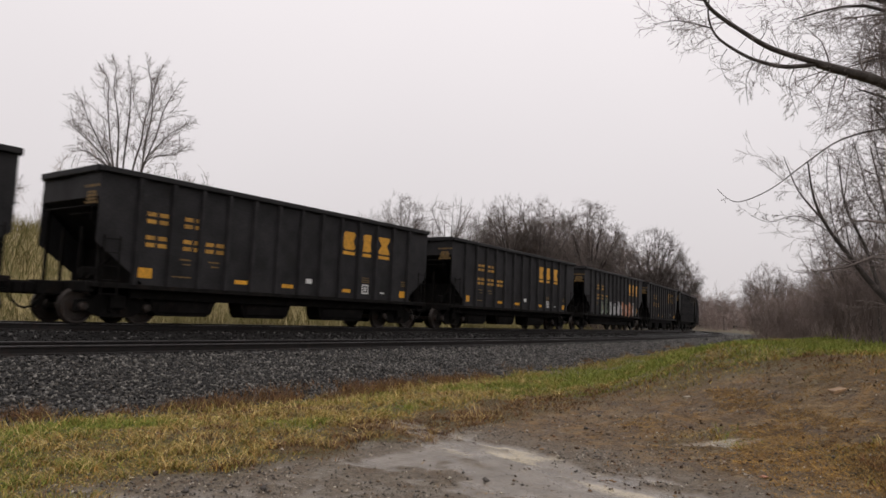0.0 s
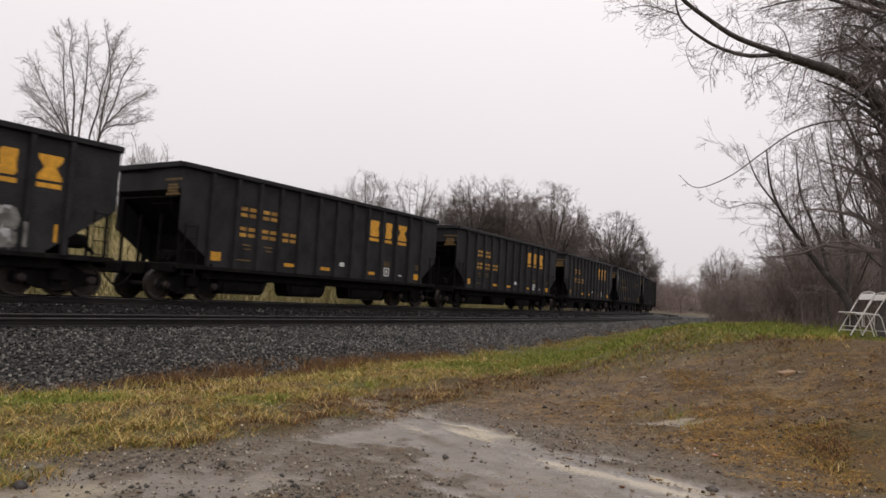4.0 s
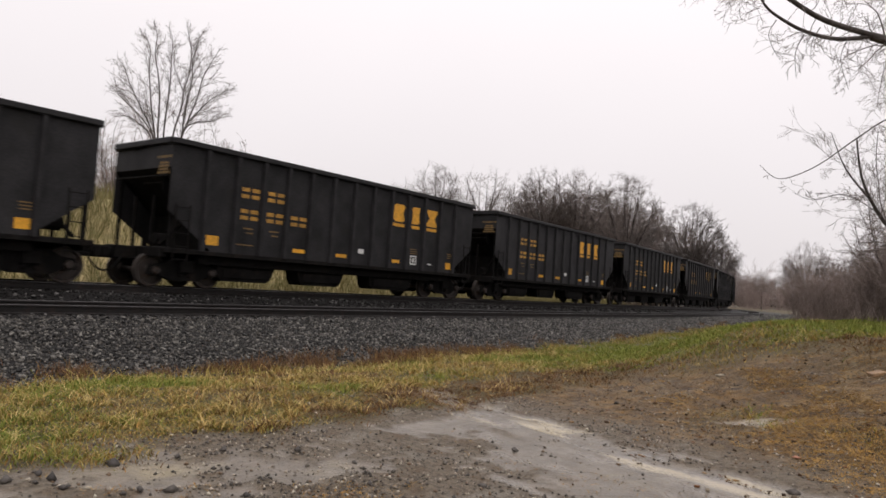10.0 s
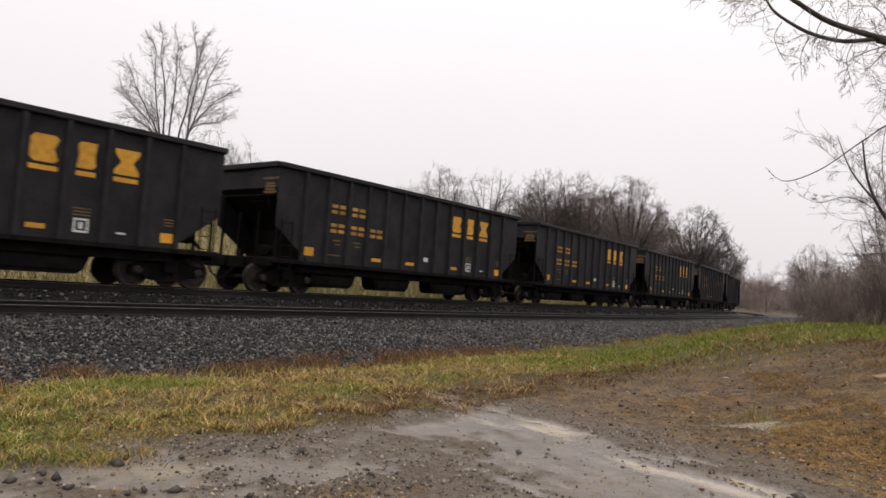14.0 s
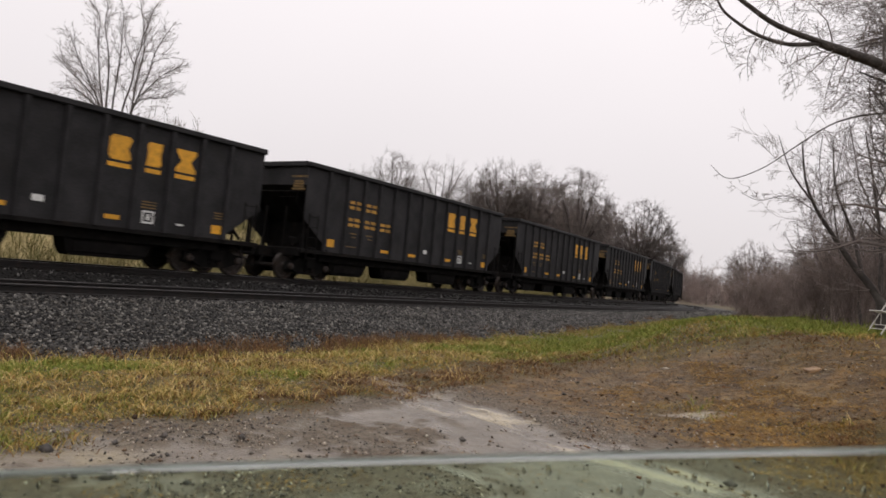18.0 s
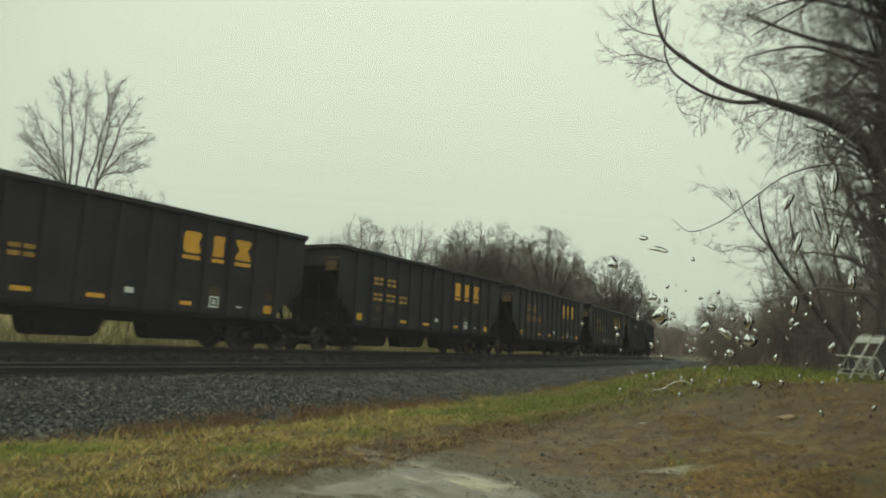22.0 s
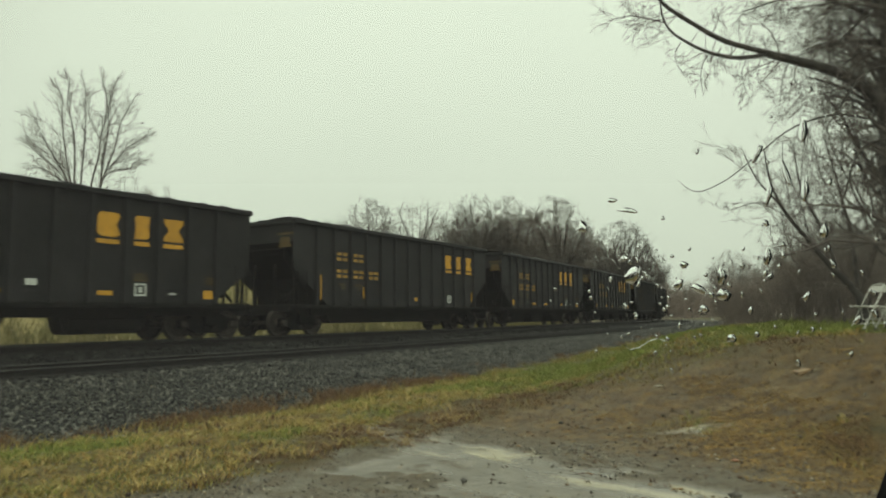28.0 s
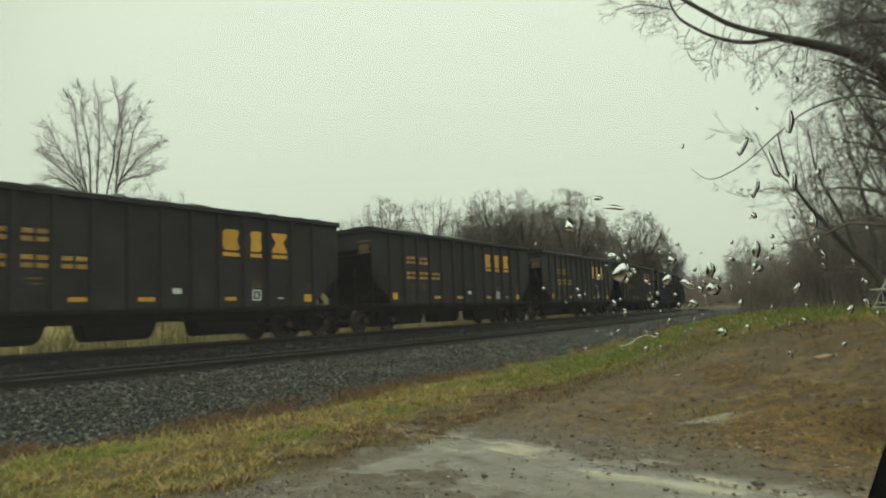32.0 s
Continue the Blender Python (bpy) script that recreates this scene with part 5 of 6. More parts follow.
    limb_along(rng, [at_angles(29.8, 7.0, 17.8), at_angles(27.6, 8.4, 17.6), at_angles(25.6, 8.0, 17.4), at_angles(24.2, 8.6, 17.3)], 0.012, 0.004, out, 1, 6, 0.6, 4, *thin)
    limb_along(rng, [at_angles(29.2, 8.0, 17.8), at_angles(27.6, 10.2, 17.5), at_angles(26.6, 12.8, 17.4)], 0.03, 0.006, out, 1, 14, 1.0, 4, *thin)
    tree_thing(out, "forked bare tree that leans over the grass", Matrix(), TWIG, least=0.003, group="thicket trees")
    # slim trees of the thicket beside and behind it: bearing, reach, top, width
    for k, (b, d, e, w) in enumerate(((35.6, 19, 19, 4.0), (33.6, 23, 15, 4.6), (37.6, 20, 22, 4.4), (35.0, 26, 15, 5.0), (38.9, 18, 24, 4.4), (32.0, 28, 10.5, 5.0), (40.8, 20, 22, 5.0), (36.9, 29, 14, 5.4), (30.6, 31, 8.2, 5.0))):
        x, y = polar(b, d)
        z = gz(x, y)
        top = 1.35 + d * math.tan(radians(e)) - z
        out = crown_tree(90 + k, top, w, 0.22 * top, 0.24 * top, 8, 7, 5, 2, 0.055, 0.0045, (0.2, 1.45), 2 + k % 2, 0.05, 0.3)
        tree_thing(out, "slim bare tree with dense fine twigs in the thicket", Matrix.Translation((x, y, z)), TWIG, least=0.0036, group="thicket trees")


build_big_tree()


# ---- ballast stones, pebbles, grass ----
def scatter(name, shapes, places, sizes, turns, mat):
    """Many small solids in one mesh: each a copy of one of the shapes, turned, sized and set down."""
    rng = np.random.default_rng(3)
    verts, faces, base = [], [], 0
    pick = rng.integers(0, len(shapes), len(places))
    for k, (v, f) in enumerate(shapes):
        sel = np.nonzero(pick == k)[0]
        n = len(sel)
        if not n:
            continue
        a = turns[sel]
        c, s = np.cos(a)[:, None], np.sin(a)[:, None]
        w = v[None] * sizes[sel][:, None, :]
        x, y, z = w[..., 0] * c - w[..., 1] * s, w[..., 0] * s + w[..., 1] * c, w[..., 2]
        verts.append((np.stack([x, y, z], -1) + places[sel][:, None]).reshape(-1, 3))
        faces.append((f[None] + (base + np.arange(n) * len(v))[:, None, None]).reshape(-1, 3))
        base += n * len(v)
    return new(name, big_mesh(name, np.concatenate(verts), np.concatenate(faces), mat))


def lump_shapes(count, seed):
    """Rough solids of six corners, for the smallest stones."""
    rng = np.random.default_rng(seed)
    v = np.array([(1, 0, 0), (-1, 0, 0), (0, 1, 0), (0, -1, 0), (0, 0, 1), (0, 0, -1)], float)
    f = np.array([(0, 2, 4), (2, 1, 4), (1, 3, 4), (3, 0, 4), (2, 0, 5), (1, 2, 5), (3, 1, 5), (0, 3, 5)])
    return [(v * rng.uniform(0.6, 1.2, (6, 1)) + rng.normal(0, 0.15, (6, 3)), f) for _ in range(count)]


def chunk_shapes(count, seed):
    """Broken stones of eight uneven corners."""
    rng = np.random.default_rng(seed)
    v = np.array([(x, y, z) for x in (-0.7, 0.7) for y in (-0.7, 0.7) for z in (-0.6, 0.6)], float)
    f = np.array([(0, 1, 3), (0, 3, 2), (4, 6, 7), (4, 7, 5), (0, 4, 5), (0, 5, 1), (2, 3, 7), (2, 7, 6), (0, 2, 6), (0, 6, 4), (1, 5, 7), (1, 7, 3)])
    out = []
    for _ in range(count):
        w = v * rng.uniform(0.55, 1.25, (8, 3)) + rng.normal(0, 0.12, (8, 3))
        a, b = rng.uniform(0, 6.3), rng.uniform(-0.7, 0.7)
        turn = np.array(Euler((b, a, b * 0.7)).to_matrix())
        out.append((w @ turn.T, f))
    return out


def strew_ballast():
    rng = np.random.default_rng(17)
    shoulder = [(88000, -26, 22, 3.75, 8.7, 0.026), (3500, -26, 14, 3.9, 8.6, 0.036), (15000, 22, 75, 3.75, 7.9, 0.05)]
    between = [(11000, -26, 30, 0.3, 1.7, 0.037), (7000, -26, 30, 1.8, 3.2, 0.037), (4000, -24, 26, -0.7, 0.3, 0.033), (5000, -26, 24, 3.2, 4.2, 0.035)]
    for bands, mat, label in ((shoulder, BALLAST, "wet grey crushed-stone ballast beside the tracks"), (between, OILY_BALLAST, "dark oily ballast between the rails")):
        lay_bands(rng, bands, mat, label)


def lay_bands(rng, bands, mat, label):
    places, sizes = [], []
    for n, s0, s1, o0, o1, size in bands:
        s = s0 + (s1 - s0) * rng.random(n) ** 1.25
        off = rng.uniform(o0, o1, n)
        x, y, _ = on_line(s, off)
        keep = rng.random(n) < 1 - ramp(off + 0.35 * wave(x, y, 0.4, 6), 7.7, 8.6)
        x, y = x[keep], y[keep]
        r = size * rng.uniform(0.55, 1.35, keep.sum())
        z = ground_z(x, y) + r * rng.uniform(0.0, 0.5, len(r))
        places.append(np.stack([x, y, z], 1))
        sizes.append(r[:, None] * rng.uniform(0.5, 1.45, (len(r), 3)))
    places, sizes = np.concatenate(places), np.concatenate(sizes)
    ob = scatter("ballast", chunk_shapes(14, 2), places, sizes, rng.uniform(0, 6.3, len(places)), mat)
    tagged(ob, label, "ballast", kind="stuff")


def strew_clods():
    """Clods of earth and bits of dead leaf on the brown slope and along the edge of the grass."""
    rng = np.random.default_rng(61)
    n = 42000
    b, r = np.radians(rng.uniform(-38, 42, n)), 3.8 * np.exp(1.3 * rng.random(n))
    x, y = r * np.sin(b), r * np.cos(b)
    _, off = to_line(x, y)
    rim = ramp(mud_mask(x, y), 0.15, 0.5) * (1 - ramp(mud_mask(x, y), 0.6, 0.95))
    far, _ = tongue_edges(x, y)
    streak = ramp(wave(0.3 * (0.627 * x - 0.779 * y), 0.779 * x + 0.627 * y, 0.09, 47) + 0.5 * wave(x, y, 0.3, 48), 0.0, 0.7) * np.exp(-((far + 0.1) / 0.55) ** 2) * ramp(x, 0.4, 1.2)
    chance = (0.6 * earth_mask(x, y) * mud_mask(x, y) + 0.5 * rim) * (1 - 0.9 * puddle_mask(x, y)) * ramp(wave(x, y, 0.35, 51) + 0.7 * wave(x, y, 0.12, 52), -0.3, 0.9)
    keep = (rng.random(n) < np.maximum(chance, 0.6 * streak)) & (off > 8.4)
    x, y = x[keep], y[keep]
    leaf = rng.random(len(x)) < 0.45
    r = 0.005 + 0.017 * rng.random(len(x)) ** 4
    size = r[:, None] * rng.uniform(0.7, 1.4, (len(x), 3))
    size[leaf] *= (1.5, 1.1, 0.3)
    places = np.stack([x, y, ground_z(x, y) + np.where(leaf, 0.004, r * 0.25)], 1)
    for pick, mat, name, label, kind in ((~leaf, CLOD, "clods", "dark wet clods of earth and stone on the slope", "soil"), (leaf, LITTER, "leaf_litter", "brown and tan dead leaves on the slope", "leaves")):
        ob = scatter(name, chunk_shapes(9, 8), places[pick], size[pick], rng.uniform(0, 6.3, pick.sum()), mat)
        tagged(ob, label, kind, kind="stuff")


def strew_pebbles():
    rng = np.random.default_rng(23)
    n = 110000
    b, r = np.radians(rng.uniform(-42, 42, n)), 3.6 * np.exp(1.35 * rng.random(n))
    x, y = r * np.sin(b), r * np.cos(b)
    _, off = to_line(x, y)
    keep = (rng.random(n) < (0.12 + 0.88 * mud_mask(x, y)) * (1 - 0.6 * earth_mask(x, y) * (1 - np.exp(-((x - 3.9) ** 2 + (y - 9.5) ** 2) / 1.7))) * (1 - np.minimum(1, 1.25 * puddle_mask(x, y))) * (0.2 + 0.8 * ramp(wave(x, y, 0.6, 12) + 0.1, -0.4, 0.6))) & (off > 8.2)
    x, y, r = x[keep], y[keep], 0.003 + 0.015 * rng.random(keep.sum()) ** 4.2
    places = np.stack([x, y, ground_z(x, y) + r * 0.25], 1)
    ob = scatter("pebbles", lump_shapes(9, 6), places, r[:, None] * rng.uniform(0.6, 1.3, (len(r), 3)), rng.uniform(0, 6.3, len(r)), PEBBLE)
    tagged(ob, "wet grey and tan pebbles in the mud", "gravel", kind="stuff")


def blades(name, x, y, height, width, mat, label, lean=0.5):
    """Grass: each blade a bent, tapering strip."""
    rng = np.random.default_rng(len(x))
    n = len(x)
    z = ground_z(x, y) - 0.008
    a, t = rng.uniform(0, 6.283, n), rng.uniform(0, 6.283, n)
    h, w = height * rng.uniform(0.45, 1.25, n), width * rng.uniform(0.6, 1.3, n)
    bend = lean * rng.uniform(0.3, 1.7, n) * h
    rows = []
    for u, taper in ((0.0, 1.0), (0.5, 0.8), (1.0, 0.12)):
        px, py = x + np.cos(t) * bend * u * u, y + np.sin(t) * bend * u * u
        pz = z + h * u * np.clip(1 - 0.25 * lean * u, 0.25, 1)
        for side in (-1, 1):
            rows.append(np.stack([px + side * np.cos(a) * w * taper / 2, py + side * np.sin(a) * w * taper / 2, pz], 1))
    verts = np.stack(rows, 1).reshape(-1, 3)
    i = np.arange(n)[:, None] * 6
    faces = np.stack([np.concatenate([i, i + 1, i + 3, i + 2], 1), np.concatenate([i + 2, i + 3, i + 5, i + 4], 1)], 1).reshape(-1, 4)
    ob = new(name, big_mesh(name, verts, faces, mat))
    tagged(ob, label, "grass", kind="stuff")


def sow_grass():
    rng = np.random.default_rng(29)

    def strip(n, s0, s1, o0, o1, power=1.0):
        s, off = s0 + (s1 - s0) * rng.random(n) ** power, rng.uniform(o0, o1, n)
        x, y, _ = on_line(s, off)
        return x, y, s, off

    # the verge between lot and ballast
    n = 360000
    b, r = np.radians(rng.uniform(-48, 34, n)), np.exp(rng.uniform(math.log(3.6), math.log(19), n))
    x, y = r * np.sin(b), r * np.cos(b)
    s, off = to_line(x, y)
    clump = ramp(wave(x, y, 0.16, 14) + 0.5 * wave(x, y, 0.6, 15), -0.8, 0.5)
    keep = (rng.random(n) < (1 - mud_mask(x, y)) ** 1.5 * (0.55 + 0.45 * clump) * ramp(off, 8.0, 8.7)) & (off > 8.0)
    x, y, r, off = x[keep], y[keep], r[keep], off[keep]
    far = ramp(r, 5, 18)
    shade = 0.8 * wave(x, y, 0.9, 16) + 0.35 * wave(x, y, 0.25, 36) + 0.6 * ramp(-x, 1.5, 4) * ramp(7.5 - y, 0, 1.5) + 0.5 * rng.normal(0, 0.5, len(x)) - 1.7 * ramp(mud_mask(x + 0.5, y - 1.4 - 0.5 * wave(x, y, 0.5, 53)), 0.2, 0.9) * ramp(x, -2.5, -0.5)
    shade = shade + (1.0 * (1 - ramp(off, 8.5, 10.0)) + 0.5 * ramp(r, 8, 12) * (1 - ramp(off, 9.0, 11.0)) + 0.9 * ramp(x, 2.0, 4.0)) * ramp(x, -0.5, 2.0)
    green, red = shade > 0.42, shade < -0.7
    rest = ~(green | red)
    tuft = ramp(wave(x, y, 0.13, 17) + 0.6 * wave(x, y, 0.4, 38), -0.3, 0.9)
    high = 0.032 + 0.03 * far + 0.075 * tuft
    wide = 0.0078 + 0.006 * far
    blades("grass", x[rest], y[rest], high[rest], wide[rest], GRASS, "straw-yellow and green wet grass on the verge", 0.95)
    blades("grass", x[green], y[green], high[green] * 1.1, wide[green], GREEN_GRASS, "short green wet grass on the verge", 0.7)
    blades("grass", x[red], y[red], high[red] * 0.9, wide[red], RED_GRASS, "flattened russet grass on the verge", 1.1)
    # loose straw among the tufts
    some = (rng.random(len(x)) < 0.12) & (tuft > 0.35) & (mud_mask(x, y) < 0.2) & (x < 2.2)
    blades("grass", x[some], y[some], high[some] * 1.5, wide[some] * 0.85, STRAW, "long pale straw in the grass of the verge", 1.1)
    # the far verge and the knoll
    x, y, s, off = strip(270000, -12, 70, 8.3, 24, 1.5)
    keep = (rng.random(len(x)) < (1 - mud_mask(x, y)) * (0.5 + 0.5 * ramp(wave(x, y, 0.5, 18), -0.6, 0.5))) & (np.hypot(x, y) >= 12) & (x > 0)
    x, y, off = x[keep], y[keep], off[keep]
    dry = rng.random(len(x)) < 0.03 + 0.08 * ramp(16 - np.hypot(x, y), -2, 4)
    far = ramp(np.hypot(x, y), 12, 50)
    blades("grass", x[~dry], y[~dry], 0.06 + 0.09 * far[~dry], 0.013 + 0.03 * far[~dry], GREEN_GRASS, "bright green grass along the ballast and on the knoll", 0.6)
    blades("grass", x[dry], y[dry], 0.065 + 0.08 * far[dry], 0.013 + 0.03 * far[dry], GRASS, "yellowed grass on the knoll", 0.8)
    # thin tufts in the mud
    n = 150000
    b, r = np.radians(rng.uniform(-42, 42, n)), 3.6 * np.exp(1.35 * rng.random(n))
    x, y = r * np.sin(b), r * np.cos(b)
    keep = rng.random(n) < ramp(0.7 * wave(x, y, 0.5, 21) + 0.5 * wave(x, y, 0.17, 22) + 0.8 * earth_mask(x, y), 0.35, 1.1) * (1 - puddle_mask(x, y)) * 0.8
    x, y = x[keep], y[keep]
    some = rng.random(len(x)) < 0.7 - 0.45 * ramp(wave(x, y, 0.8, 9) + 0.9 * np.exp(-((x - 4.0) ** 2 + (y - 7.4) ** 2) / 1.6), 0.1, 0.8)
    blades("grass", x[some], y[some], np.full(some.sum(), 0.022), np.full(some.sum(), 0.007), RED_GRASS, "flattened brown grass in the mud", 1.6)
    blades("grass", x[~some], y[~some], np.full((~some).sum(), 0.03), np.full((~some).sum(), 0.007), ORANGE_GRASS, "yellowed grass tufts on the bare slope", 1.3)
    # orange mats on the slope
    n = 150000
    x, y = rng.uniform(2.4, 6.5, n), rng.uniform(4.2, 10.5, n)
    mat = 0 * x
    for cx, cy, w, much in ((2.62, 9.07, 0.25, 0.6), (4.22, 8.35, 0.4, 0.75), (4.06, 9.48, 0.4, 0.8), (3.7, 7.64, 0.5, 1.0), (3.69, 6.57, 0.7, 1.0), (3.03, 6.81, 0.35, 0.7), (4.9, 7.0, 0.8, 0.55), (5.3, 9.0, 0.5, 0.45), (3.4, 5.5, 0.5, 0.7)):
        mat = np.maximum(mat, much * np.exp(-((x - cx) ** 2 + 0.5 * (y - cy) ** 2) / w ** 2))
    keep = rng.random(n) < ramp(mat + 0.25 * wave(x, y, 0.3, 33) + 0.25 * wave(x, y, 0.1, 34), 0.15, 0.75)
    blades("grass", x[keep], y[keep], np.full(keep.sum(), 0.03), np.full(keep.sum(), 0.0075), ORANGE_GRASS, "matted orange-brown dead grass on the slope", 1.5)
    # tall straw blades along the foot of the ballast
    x, y, s, off = strip(9000, -22, 12, 8.1, 9.3)
    keep = rng.random(len(x)) < ramp(wave(x, y, 0.5, 35), -0.5, 0.6)
    blades("grass", x[keep], y[keep], np.full(keep.sum(), 0.2), np.full(keep.sum(), 0.009), GRASS, "tall straw-coloured grass at the foot of the ballast", 0.6)
    # russet weeds at the foot of the ballast
    x, y, s, off = strip(130000, -24, 16, 6.9, 9.2)
    keep = rng.random(len(x)) < ramp(wave(x, y, 0.4, 24) + 0.5 * wave(x, y, 0.15, 37) + 0.9 * ramp(s, -18, -14) - 1.7 * ramp(s, -12, -4), 0.1, 1.1) * np.exp(-((off - 7.95) / 0.55) ** 2)
    blades("weeds", x[keep], y[keep], np.full(keep.sum(), 0.2), np.full(keep.sum(), 0.009), RED_GRASS, "russet dead weeds at the foot of the ballast", 0.55)
    # tall dry grass on the bank behind the train
    x, y, s, off = strip(60000, -45, 40, -17, -5.2)
    blades("tall_grass", x, y, 0.5 + 0.5 * ramp(wave(x, y, 2.0, 26), -0.6, 0.6), np.full(len(x), 0.03), DRY_GRASS, "tall dry tan grass on the bank behind the train", 0.5)


strew_ballast()
strew_pebbles()
strew_clods()
sow_grass()


# ---- stones on the lot ----
def lay_stones():
    rng = np.random.default_rng(41)
    dark = [(-2.34, 4.59, 0.07), (-2.01, 4.85, 0.035), (-1.77, 5.1, 0.04), (-1.24, 5.16, 0.05), (-0.8, 5.16, 0.03), (-2.75, 4.1, 0.05), (-2.5, 4.17, 0.055), (-2.33, 4.01, 0.04), (-1.91, 4.09, 0.04),
            (-1.75, 4.16, 0.05), (-1.96, 3.99, 0.035), (-2.54, 4.06, 0.03), (-2.6, 4.2, 0.04), (0.44, 5.96, 0.04), (0.26, 6.19, 0.025), (0.15, 4.74, 0.04), (2.46, 5.27, 0.055), (1.89, 8.79, 0.04), (2.28, 9.76, 0.045),
            (1.14, 6.75, 0.02), (-0.6, 4.6, 0.03), (-1.3, 4.2, 0.035), (3.63, 8.4, 0.03)]
    pale = [(-2.23, 4.08, 0.045), (-1.5, 5.22, 0.03), (-1.8, 4.47, 0.025), (-2.88, 5.74, 0.05), (3.57, 9.98, 0.07), (0.31, 5.25, 0.022), (-2.62, 4.12, 0.035), (-1.95, 4.5, 0.02), (2.34, 9.15, 0.03), (3.13, 7.4, 0.025)]
    shapes = lump_shapes(8, 19)
    for k, (x, y, r) in enumerate(dark + pale + [(2.96, 6.32, 0.04)]):
        v, f = shapes[k % 8]
        light = k >= len(dark)
        me = big_mesh("stone", v * (r * 1.0, r * 0.75, r * (0.5 if light else 0.85)), f, STONE if not light else PALE_STONE if k < len(dark) + len(pale) else PINK_STONE)
        ob = new("stone", me)
        ob.matrix_basis = Matrix.Translation((x, y, gz(x, y) + r * 0.25)) @ Matrix.Rotation(float(rng.uniform(0, 6.3)), 4, "Z")
        label = "small dark wet stone lying in the mud" if not light else "small pale tan stone lying in the mud" if k < len(dark) + len(pale) else "small pinkish stone on the bare slope"
        tagged(ob, label, "stone", group="stones on the lot")
    ob = new("slab", Shape().box(-0.09, 0.09, -0.07, 0.07, -0.03, 0.02, 0.008).mesh("slab", material("tan_stone", (0.24, 0.15, 0.08), rough=0.6, scale=8, fine=50, bump=0.3)))
    ob.matrix_basis = Matrix.Translation((5.04, 8.77, gz(5.04, 8.77) + 0.004)) @ pose(0, 0, 0, 3, -13, 0)
    tagged(ob, "flat tan stone on the bare slope", "stone")


lay_stones()


def folding_chair(x, y, turn, label):
    """A white folding chair that stands open at the edge of the grass."""
    chair = thing("folding_chair", label, "chair", group="folding chairs")
    chair.matrix_basis = Matrix.Translation((x, y, gz(x, y) + 0.012)) @ pose(0, 0, 0, 0, 0, turn) @ Matrix.Diagonal((0.67, 0.95, 0.9, 1.0))
    for yy in (-0.21, 0.21):
        leg = part("long_leg", Shape().tube([(-0.33, yy, 0.0), (-0.1, yy, 0.32), (0.14, yy, 0.64), (0.27, yy, 0.80), (0.3, yy * 0.93, 0.84)], [0.013] * 5, 7), CHAIR_PAINT, chair)
        part("foot_cap", Shape().tube([(-0.34, yy, -0.012), (-0.322, yy, 0.02)], [0.016, 0.016], 7), TRIM, leg, "dark rubber foot cap")
        leg = part("short_leg", Shape().tube([(-0.14, yy * 0.86, 0.425), (0.1, yy * 0.86, 0.435), (0.17, yy * 0.86, 0.36), (0.32, yy * 0.86, 0.0)], [0.012] * 4, 7), CHAIR_PAINT, chair)
        part("foot_cap", Shape().tube([(0.312, yy * 0.86, 0.018), (0.325, yy * 0.86, -0.012)], [0.015, 0.015], 7), TRIM, leg, "dark rubber foot cap")
        part("side_brace", Shape().box(-0.02, 0.0, *sorted((yy * 0.88, yy * 0.94)), 0.2, 0.43, 0.003), CHAIR_PAINT, chair)
    for xx, zz, w in ((-0.25, 0.115, 0.21), (-0.19, 0.195, 0.21), (0.27, 0.12, 0.18)):
        part("cross_bar", Shape().tube([(xx, -w, zz), (xx, w, zz)], [0.009, 0.009], 6), CHAIR_PAINT, chair)
    part("seat", Shape().box(-0.36, 0.09, -0.19, 0.19, 0.425, 0.447, 0.01), CHAIR_PAINT, chair, "flat white seat panel", at=pose(0, 0, 0.0, 0, 3, 0))
    part("top_rail", Shape().tube([(0.27, -0.2, 0.80), (0.305, -0.17, 0.855), (0.32, 0.0, 0.875), (0.305, 0.17, 0.855), (0.27, 0.2, 0.80)], [0.013] * 5, 7), CHAIR_PAINT, chair)
    part("backrest", Shape().prism([(0.2, 0.72), (0.213, 0.71), (0.3, 0.825), (0.288, 0.836)], -0.185, 0.185), CHAIR_PAINT, chair, "curved white back panel")
    return chair


folding_chair(7.9, 11.59, -4, "white metal folding chair standing open at the edge of the grass")
folding_chair(8.23, 11.72, -10, "white metal folding chair close behind another, turned a little")


